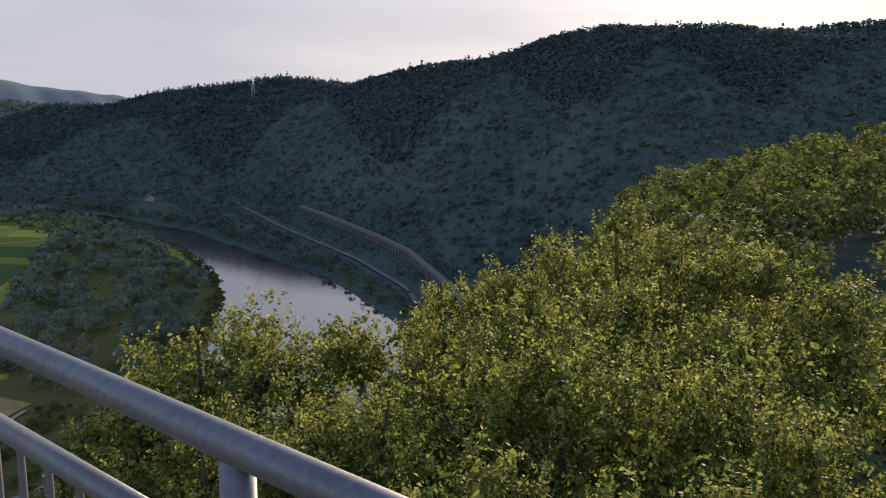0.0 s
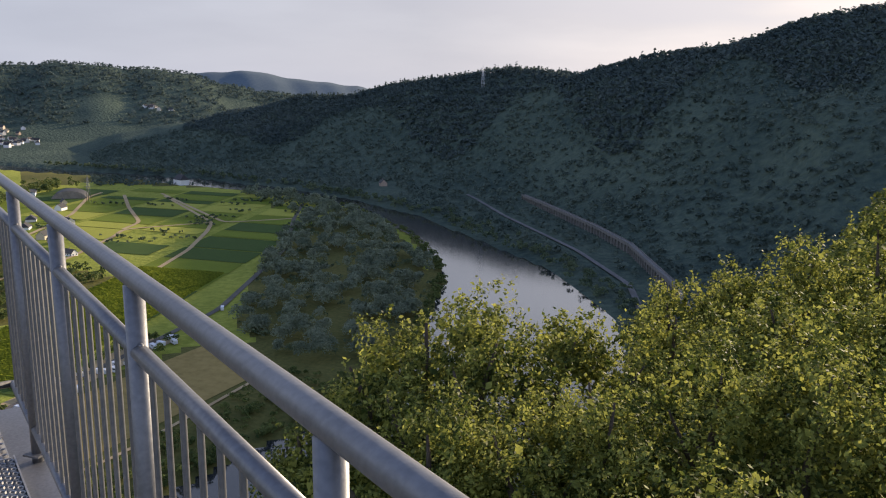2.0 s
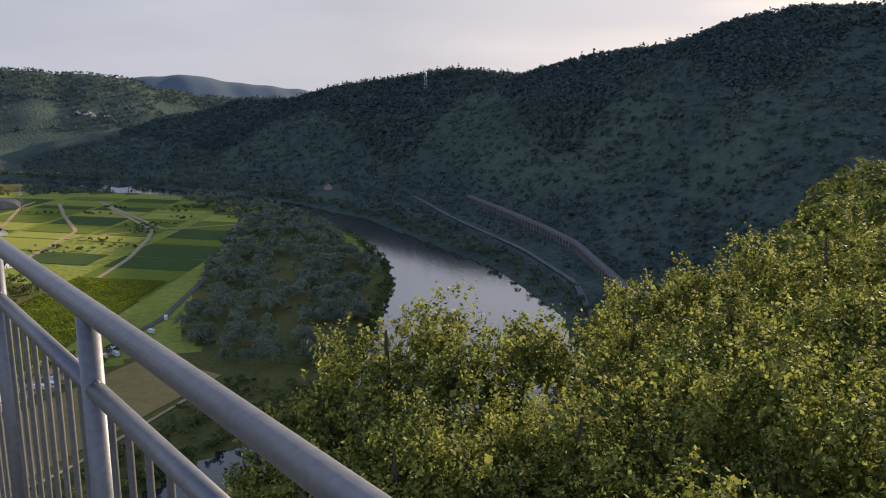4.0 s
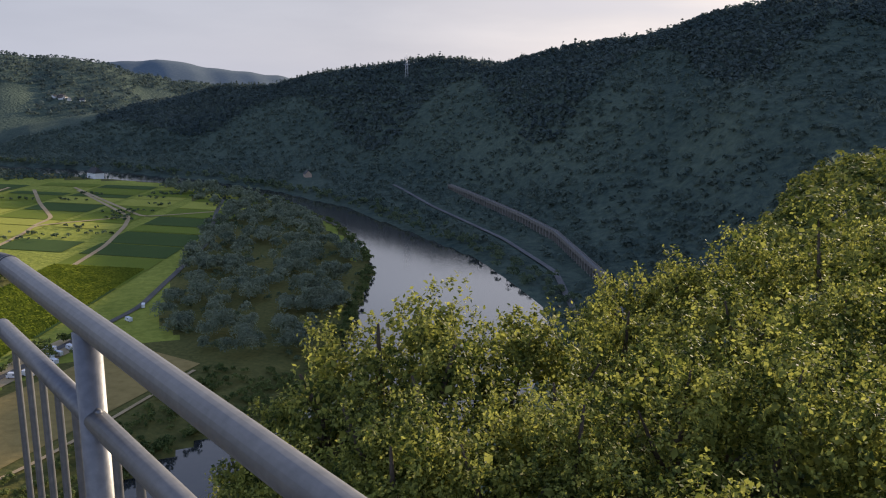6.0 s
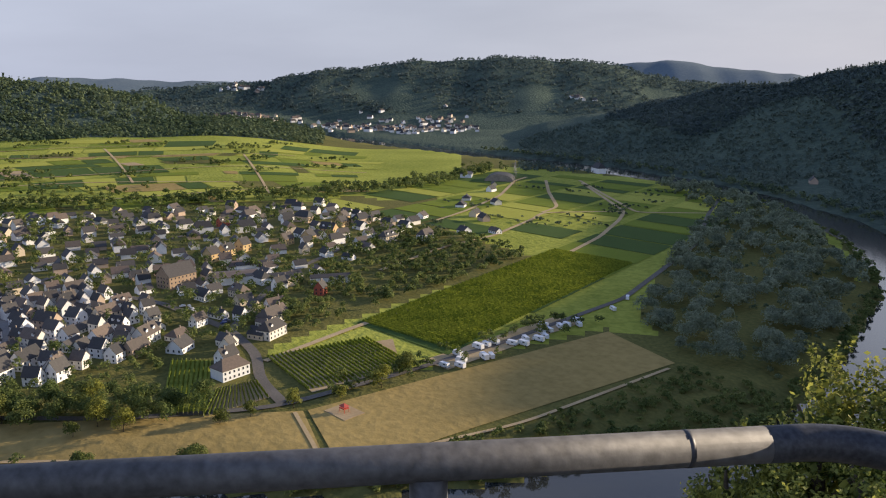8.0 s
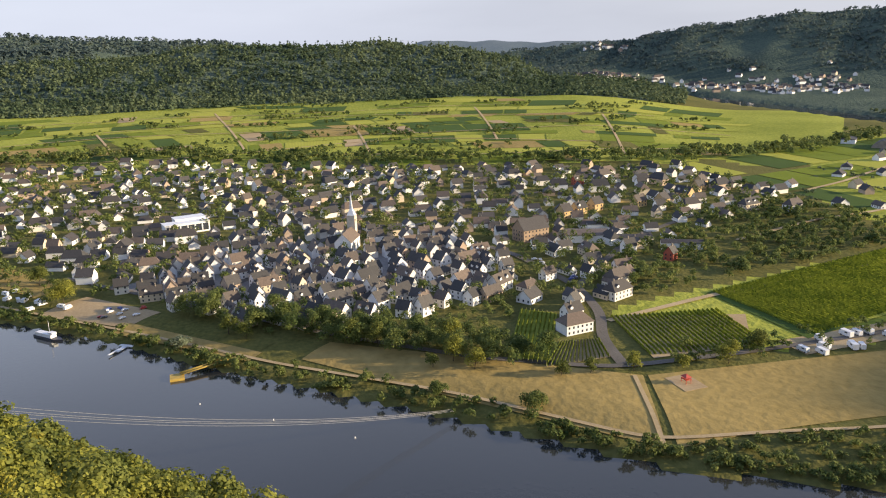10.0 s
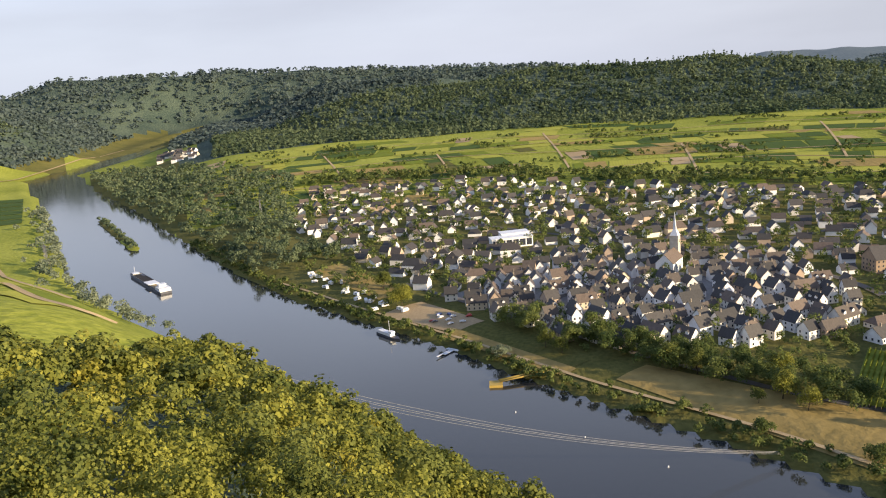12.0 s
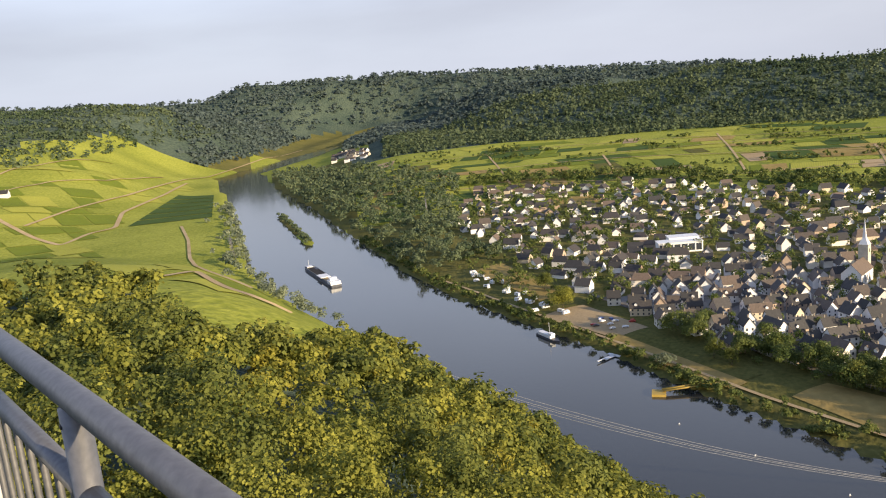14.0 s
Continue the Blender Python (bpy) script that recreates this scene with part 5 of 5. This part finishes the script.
# school of warm stone with a big roof
school = tagged(new("school"), "large warm sandstone house with hipped slate roof", "school")
school.matrix_world = pose(-554, 262, float(height(-554, 262)), 0, 0, 10)
M_SAND = material("sandstone", (0.28, 0.20, 0.135), (0.40, 0.30, 0.21), .4, .9, bump=.2)
part("wall", mesh_from("wall", [(-8, -12, -2), (8, -12, -2), (8, 12, -2), (-8, 12, -2), (-8, -12, 10), (8, -12, 10), (8, 12, 10), (-8, 12, 10), (0, -12, 17.5), (0, 12, 17.5)], [(0, 1, 5, 8, 4), (2, 3, 7, 9, 6), (1, 2, 6, 5), (3, 0, 4, 7)], M_SAND), school)
part("roof", gable_roof(16, 24, 10, 17.5, 0, .6, .3), school)
for f in range(3):
    for k in range(7):
        part("window", WINDOW, school, at=pose(8.03, -10 + 3.3 * k, 2 + 3.1 * f))
    for k in range(4):
        part("window", WINDOW, school, at=pose(-5.4 + 3.6 * k, -12.03, 2 + 3.1 * f, 0, 0, -90))

# white hall with tall glass bays
hall = tagged(new("community_hall"), "long white flat-roofed hall with tall glazed bays", "hall")
hall.matrix_world = pose(-712, 6, float(height(-712, 6)), 0, 0, 12)
part("wall", boxes("wall", [(0, 0, 4, 14, 38, 10), (-13, 6, 5, 14, 26, 11)], M_WHITE), hall)
part("roof", boxes("roof", [(0, 0, 9.15, 15, 39, .3), (-13, 6, 10.65, 15, 27, .3)], M_WHITE), hall)
for k in range(6):
    part("window", boxes("window", [(7.03, -15.5 + 6.2 * k, 4.4, .1, 4.8, 6)], M_GLASS), hall)
    part("pier", boxes("pier", [(7.2, -18.6 + 6.2 * k, 4.4, .5, .5, 7)], M_WHITE), hall)

# flat-roofed works and big sheds
for x, y, a, w, l, h in ((-534, 300, -25, 22, 34, 6), (-510, 325, -25, 14, 24, 5), (-560, 330, -20, 12, 26, 5), (-480, 350, -30, 10, 30, 5), (-859, 896, 40, 18, 34, 6)):
    shed = tagged(new("shed"), "low pale workshop with flat grey roof", "workshop", "workshops")
    shed.matrix_world = pose(x, y, float(height(x, y)), 0, 0, a)
    part("wall", boxes("wall", [(0, 0, h / 2 - .5, w, l, h + 1)], M_WHITE), shed)
    part("roof", gable_roof(w, l, h, h + 1.6, 0, .5, .25), shed)
arched = tagged(new("arched_shed"), "wide barrel-roofed hall at the edge of the vineyards", "hall")
arched.matrix_world = pose(-795, 903, float(height(-795, 903)), 0, 0, 35)
th = np.linspace(0, math.pi, 14)
vs = [(22 * math.cos(t), y, 11 * math.sin(t)) for y in (-18, 18) for t in th]
part("shell", mesh_from("shell", vs, [(k, k + 1, k + 15, k + 14) for k in range(13)], M_ROOF, True), arched)
part("front", mesh_from("front", vs[:14], [tuple(range(14))], M_STONE), arched)
part("front", mesh_from("front", vs[14:], [tuple(range(14))[::-1]], M_STONE), arched)

# white house at the street, seen from the tower over its vines
villa = tagged(new("white_villa"), "white two-storey house with dark slate roof by the vines", "house")
villa.matrix_world = pose(-362, 197, float(height(-362, 197)), 0, 0, 6)
part("wall", boxes("wall", [(0, 0, 2.6, 11, 17, 7.2)], M_WHITE), villa)
part("roof", gable_roof(11, 17, 6.2, 10.4, 4.2, .6), villa)
for f in range(2):
    for k in range(6):
        win = part("window", WINDOW, villa, at=pose(5.53, -7 + 2.8 * k, 1.5 + 2.8 * f))
        part("window_frame", FRAME, win)
house(-380, 205, 12, 0, "white gabled house behind the vines", "", rng, 2)
house(-395, 214, 40, 1, "white gabled house at the street", "", rng, 2)
house(-402, 248, 20, 8, "long house with a dark mansard roof", "", rng, 2)
house(-425, 262, 20, 8, "long house with a dark mansard roof", "", rng, 2)

# ---- camping ground, boats and river works ----
VAN_BODY = boxes("van_body", [(0, 0, 1.55, 2.2, 5.0, 2.3), (0, 2.9, 1.15, 2.1, 1.2, 1.5), (0, 2.2, 2.5, 2.15, 1.2, .5)], M_WHITE)
VAN_GLASS = boxes("windscreen", [(0, 3.15, 1.75, 1.8, .5, .55)], M_GLASS)
VAN_PANE = boxes("side_window", [(0, 0, 0, .04, 1.4, .6)], M_GLASS)
WHEEL = tube("wheel", [(-.12, 0, 0), (.12, 0, 0)], .36, M_STEEL_DARK, 12)


def camper(x, y, turn, s=1.0):
    v = tagged(new("camper_van"), "white camper van parked on the grass", "camper van", "campers")
    v.matrix_world = pose(x, y, float(height(x, y)) + .3, 0, 0, turn) @ Matrix.Scale(s, 4)
    part("body", VAN_BODY, v)
    part("windscreen", VAN_GLASS, v)
    for a in (-1, 1):
        part("side_window", VAN_PANE, v, at=pose(a * 1.11, -.3, 1.95))
    for a in (-1, 1):
        for b in (-1.6, 2.2):
            part("wheel", WHEEL, v, at=pose(a * 1.0, b, .36))


rng = random.Random(8)
for k in range(21):
    y = 286 + 5.8 * k + rng.uniform(-1, 1)
    camper(-298 + rng.choice((0, 9, 15)) + .03 * (y - 286) + rng.uniform(-1, 1), y, rng.uniform(55, 110), rng.uniform(1, 1.25))
camper(-293, 470, 30)
camper(-285, 440, 60)
for k in range(26):
    s = k / 25
    camper(-648 + 118 * s + rng.uniform(-4, 4), -172 + 88 * s + rng.uniform(-6, 12), rng.uniform(0, 180), rng.uniform(.75, 1.0))
CAR_BODY = boxes("car_body", [(0, 0, .62, 1.75, 4.2, .62), (0, -.2, 1.12, 1.5, 2.2, .5)], palette("car_paint", [(.6, .6, .6), (.06, .06, .07), (.4, .05, .04), (.08, .12, .3), (.7, .7, .7)], .35))
for k in range(22):
    x, y = (-512 + 24 * rng.random(), -52 + 26 * rng.random()) if k < 12 else (-440 - 60 * rng.random(), 238 + 6 * rng.random())
    car = tagged(new("car"), "small car parked beside the road", "car", "parked cars")
    car.matrix_world = pose(x, y, float(height(x, y)) + .42, 0, 0, rng.uniform(0, 180))
    part("body", CAR_BODY, car)
    for a in (-.8, .8):
        for b in (-1.3, 1.3):
            part("wheel", WHEEL, car, at=pose(a, b, .32) @ Matrix.Scale(.85, 4))
drape("parking", [(-530, -88), (-478, -36), (-492, -16), (-546, -62)], M_SOIL, 8, 8, .35, "bare parking ground by the river", "parking", kind="structure")
drape("camp_ground", [(-306, 284), (-286, 284), (-284, 400), (-304, 400)], M_PATH, 4, 12, .33, "gravel pitch of the camping ground", "camping ground", kind="structure")

# motor barge
barge = tagged(new("barge"), "long dark motor barge with white wheelhouse under way", "barge")
away = math.degrees(math.atan2(-356 + 287, -721 + 636))
barge.matrix_world = pose(-678, -323, 0, 0, 0, away)
outline = [(-52, -4.6), (-46, -5.7), (40, -5.7), (48, -4.4), (53, -1.8), (53, 1.8), (48, 4.4), (40, 5.7), (-46, 5.7), (-52, 4.6)]
n0 = len(outline)
vs = [(x, y, -.8) for x, y in outline] + [(x, y, 1.9 + (.9 if x > 45 else 0)) for x, y in outline]
part("hull", mesh_from("hull", vs, [(k, (k + 1) % n0, n0 + (k + 1) % n0, n0 + k) for k in range(n0)] + [tuple(range(n0, 2 * n0))], M_HULL), barge)
part("coaming", boxes("coaming", [(2, 4.6, 2.4, 76, .3, 1.2), (2, -4.6, 2.4, 76, .3, 1.2), (40, 0, 2.4, .3, 9.4, 1.2), (-36, 0, 2.4, .3, 9.4, 1.2)], M_STEEL), barge)
part("cargo", boxes("cargo", [(18, 0, 2.2, 42, 8.8, .8)], M_COAL), barge)
part("cargo", boxes("cargo", [(-20, 0, 2.5, 30, 8.8, 1.2)], M_SOIL), barge, "heap of pale sand")
part("hatch", boxes("hatch", [(-12, 1, 3.4, 16, 9.6, .5)], M_WHITE), barge)
part("foredeck", boxes("foredeck", [(46, 0, 2.95, 8, 6, .5)], M_WHITE), barge)
part("cabin", boxes("cabin", [(-44, 0, 3.2, 13, 9.6, 2.8), (-47, 0, 1.9, 9, 10, .6)], M_WHITE), barge)
wheel_house = part("wheelhouse", boxes("wheelhouse", [(-41, 0, 5.6, 5, 6, 2.4), (-41, 0, 6.95, 6, 7, .2)], M_WHITE), barge)
part("window", boxes("window", [(-38.45, 0, 5.9, .1, 5.4, 1.1)], M_GLASS), wheel_house)
part("mast", tube("mast", [(48, 0, 3), (48, 0, 9)], .12, M_WHITE, 6), barge)

# jetty, landing stage and small pier
jetty = tagged(new("jetty"), "yellow steel landing jetty reaching into the river", "jetty")
jetty.location = (-400, 4, 0)
d = Vector((-404 + 397, 18 + 4, 0)).normalized()
sd = Vector((-d.y, d.x, 0))
for e in (-1, 1):
    part("side_girder", tube("side_girder", [d * -12 + sd * 1.3 * e + UP * 2.2, d * 14 + sd * 1.3 * e + UP * 3.4], .5, M_YELLOW, 4), jetty)
part("deck", mesh_from("deck", [tuple(d * -12 + sd * -1.3 + UP * 2), tuple(d * -12 + sd * 1.3 + UP * 2), tuple(d * 14 + sd * 1.3 + UP * 3.2), tuple(d * 14 - sd * 1.3 + UP * 3.2)], [(0, 1, 2, 3)], M_YELLOW), jetty)
part("pontoon", boxes("pontoon", [(d.x * -14, d.y * -14, .5, 7, 7, 1.6)], M_YELLOW), jetty)
ship = tagged(new("moored_boat"), "white passenger boat moored at the bank", "boat")
ship.matrix_world = pose(-488, -79, 0, 0, 0, 42)
outline = [(-11, -2), (8, -2.4), (13, 0), (8, 2.4), (-11, 2)]
vs = [(x, y, -.5) for x, y in outline] + [(x, y, 1.2) for x, y in outline]
part("hull", mesh_from("hull", vs, [(k, (k + 1) % 5, 5 + (k + 1) % 5, 5 + k) for k in range(5)] + [tuple(range(5, 10))], M_HULL), ship)
part("cabin", boxes("cabin", [(-2, 0, 2.2, 14, 3.8, 2), (4, 0, 3.8, 4, 3, 1.2)], M_WHITE), ship)
part("mast", tube("mast", [(2, 0, 3), (2, 0, 11)], .12, M_WHITE, 6), ship)
pier = tagged(new("pier"), "small white floating pier", "pier")
pier.matrix_world = pose(-450, -38, .3, 0, 0, 55)
part("deck", boxes("deck", [(0, 0, .3, 3, 9, .4), (0, 5, .3, 9, 2.5, .4)], M_WHITE), pier)
part("gangway", boxes("gangway", [(0, -7, .9, 1.2, 7, .2)], M_WHITE), pier)
part("float", boxes("float", [(0, 0, -.05, 2.4, 8, .4)], M_HULL), pier)
for x, y in ((-360, 0), (-330, 30), (-420, -130), (-300, 60)):
    buoy = tagged(new("buoy", mesh_from("buoy", [tuple(v) for v in ((-.6, -.6, -.3), (.6, -.6, -.3), (.6, .6, -.3), (-.6, .6, -.3), (-.5, -.5, .5), (.5, -.5, .5), (.5, .5, .5), (-.5, .5, .5), (0, 0, 1.5))], [(0, 1, 5, 4), (1, 2, 6, 5), (2, 3, 7, 6), (3, 0, 4, 7), (4, 5, 8), (5, 6, 8), (6, 7, 8), (7, 4, 8)], M_WHITE)), "small pale buoy floating on the river", "buoy", "buoys")
    buoy.matrix_world = Matrix.Translation((x, y, 0)) @ Matrix.Scale(.55, 4)

# playground by the meadow
play = tagged(new("playground"), "red climbing frame on a sand patch", "playground")
play.location = (-282, 211, float(height(-282, 211)))
part("sand", boxes("sand", [(0, 0, .2, 16, 12, .5)], M_SOIL), play)
part("frame", boxes("frame", [(0, 0, 2.4, 4, 3, .4), (-1.8, -1.3, 1.2, .2, .2, 2.4), (1.8, -1.3, 1.2, .2, .2, 2.4), (1.8, 1.3, 1.2, .2, .2, 2.4), (-1.8, 1.3, 1.2, .2, .2, 2.4)], M_RED), play)
part("roof", mesh_from("roof", [(-2.2, -1.7, 3.4), (2.2, -1.7, 3.4), (2.2, 1.7, 3.4), (-2.2, 1.7, 3.4), (0, 0, 4.8)], [(0, 1, 4), (1, 2, 4), (2, 3, 4), (3, 0, 4)], M_RED), play)

# power lines over the river
line_a, line_b = Vector((-247, -87, 67)), Vector((-302, 106, 2.6))
for k in range(4):
    pts = []
    for q in range(25):
        s = q / 24
        p = line_a.lerp(line_b, s) + Vector((1.2 * k, -.5 * k, (0, 2.2, 3.8, 6.0)[k])) * (1 - .75 * s)
        p.z -= 4 * 7 * s * (1 - s)
        pts.append(p)
    tagged(new("power_line", tube("power_line", pts, .06, M_WIRE, 5, False)), "thin pale power cable sagging across the river", "power line", "power lines")


def lattice(name, x, y, h, w, label, mat):
    root = tagged(new(name), label, "pylon")
    root.location = (x, y, float(height(x, y)))
    for a, b in ((-1, -1), (1, -1), (1, 1), (-1, 1)):
        part("leg", tube("leg", [(a * w, b * w, -1), (a * w * .2, b * w * .2, h)], .22, mat, 5), root)
    for k in range(6):
        s = k / 6
        q = w * (1 - .8 * s)
        part("brace", tube("brace", [(-q, -q, h * s), (q, -q, h * (s + .14)), (q, q, h * s), (-q, q, h * (s + .14)), (-q, -q, h * s)], .12, mat, 4), root)
    for s in (.62, .78, .92):
        part("cross_arm", tube("cross_arm", [(-h * .16, 0, h * s), (h * .16, 0, h * s)], .25, mat, 5), root)
    part("tip", tube("tip", [(0, 0, h * .98), (0, 0, h * 1.12)], .2, mat, 5), root)


lattice("pylon", -356, 1518, 40, 3, "red and white radio mast on the wooded ridge", M_WHITE)
lattice("pylon", -737, 870, 34, 2.4, "steel lattice pylon among the vineyards", M_STEEL)
lattice("pylon", -756, -463, 26, 2, "steel lattice pylon at the river bank", M_STEEL)
lattice("pylon", -960, -300, 26, 1.6, "steel pole at the edge of the wood", M_STEEL)

# railway viaduct along the foot of the far slope
M_VIADUCT = material("viaduct_stone", (0.17, 0.16, 0.14), (0.28, 0.26, 0.23), .2, .9, bump=.3)
viaduct = tagged(new("railway_viaduct"), "long stone railway viaduct with a row of arches", "viaduct")
RAILWAY = np.array([(24, 500), (14, 605), (-30, 770), (-70, 860), (-111, 940), (-152, 1018), (-196, 1096)], float)
leng = np.concatenate([[0], np.cumsum(np.hypot(*np.diff(RAILWAY, axis=0).T))])
arch_vs, arch_fs = [], []
for e in (-2.2, 2.2):
    arch_vs += [(-4.5, e, -6), (-3.4, e, -6), (-3.4, e, 4)] + [(-3.4 * math.cos(t), e, 4 + 3.2 * math.sin(t)) for t in np.linspace(.3, math.pi - .3, 7)] + [(3.4, e, 4), (3.4, e, -6), (4.5, e, -6), (4.5, e, 9), (-4.5, e, 9)]
m0 = len(arch_vs) // 2
arch_fs = [tuple(range(m0))[::-1], tuple(range(m0, 2 * m0))] + [(k, (k + 1) % m0, m0 + (k + 1) % m0, m0 + k) for k in range(m0)]
ARCH = mesh_from("arch", arch_vs, arch_fs, M_VIADUCT)
PARAPET = boxes("parapet", [(0, -2.3, 9.6, 9.0, .35, 1.2), (0, 2.3, 9.6, 9.0, .35, 1.2), (0, 0, 9.1, 9.0, 4.4, .2)], M_VIADUCT)
nn = int(leng[-1] / 9)
for k in range(nn):
    s = (k + .5) * 9
    x, y = np.interp(s, leng, RAILWAY[:, 0]), np.interp(s, leng, RAILWAY[:, 1])
    x2, y2 = np.interp(s + 3, leng, RAILWAY[:, 0]), np.interp(s + 3, leng, RAILWAY[:, 1])
    m = pose(x, y, max(6.0, float(height(x, y)) - 4), 0, 0, math.degrees(math.atan2(y2 - y, x2 - x)))
    a = part("arch", ARCH, viaduct, at=m)
    part("parapet", PARAPET, a)

# ---- tower-side vineyards downstream ----
for q, w in (([(-985, -1010), (-907, -869), (-879, -798), (-964, -821), (-1011, -813), (-1127, -888), (-1379, -978), (-1607, -1075)], 7),
             ([(-395, -318), (-430, -318), (-477, -329), (-500, -340), (-462, -302), (-425, -262), (-402, -236), (-405, -215)], 5),
             ([(-1227, -1225), (-1371, -1248), (-1536, -1214)], 6), ([(-1080, -1130), (-1249, -1132), (-1356, -1087), (-1619, -1144)], 6),
             ([(-960, -930), (-1104, -964), (-1276, -991), (-1695, -1131), (-2242, -1225), (-2700, -1300)], 7),
             ([(-560, -330), (-640, -420), (-760, -520), (-880, -600), (-1000, -690)], 4)):
    strip("path", q, w, M_PATH, 1.0, label="pale vineyard track on the slope", category="path")
for pts, k in (([(-350, -225), (-400, -232), (-480, -310), (-400, -300)], 1), ([(-412, -228), (-470, -262), (-560, -350), (-500, -335)], 0), ([(-420, -330), (-500, -352), (-600, -440), (-480, -430)], 1), ([(-520, -352), (-570, -362), (-720, -500), (-640, -480)], 1)):
    drape("vineyard", pts, M_VINE[k], 20, 20, .6, "sunlit vineyard with rows above the river bend", "vineyard", "vineyards downstream")
for k in range(6):
    f = k / 6
    a, b = np.array((-1023, -800.)), np.array((-1083, -690.))
    c, d2 = np.array((-1400, -960.)), np.array((-1400, -880.))
    p0, p1 = a + (c - a) * f, a + (c - a) * (f + .15)
    q0, q1 = b + (d2 - b) * f, b + (d2 - b) * (f + .15)
    drape("vineyard", [p0, p1, q1, q0], M_VINE[2], 6, 6, .6, "dark green vineyard block beside the river", "vineyard", "vineyards downstream")
rng = random.Random(42)
r = 1010.0
while r < 1900:
    dr, a0 = rng.uniform(45, 95), 119.5 + rng.uniform(0, 1.5)
    while a0 < 137:
        da = rng.uniform(.9, 2.4)
        q = [(a0, r), (a0 + da - .08, r + rng.uniform(-8, 8)), (a0 + da + .5, r + dr - 6), (a0 + .58, r + dr - rng.uniform(4, 12))]
        pts = [(-math.sin(radians(a)) * d, math.cos(radians(a)) * d) for a, d in q]
        z = height(np.array([p[0] for p in pts]), np.array([p[1] for p in pts]))
        if rng.random() < .7 and z.min() > 6 and z.max() < 105:
            drape("vineyard", pts, rng.choice([M_VINE[0], M_VINE[0], M_VINE[1], M_VINELAND]), 5, 6, .6, "sunlit vineyard plot on the valley slope", "vineyard", "vineyards downstream")
        a0 += da
    r += dr
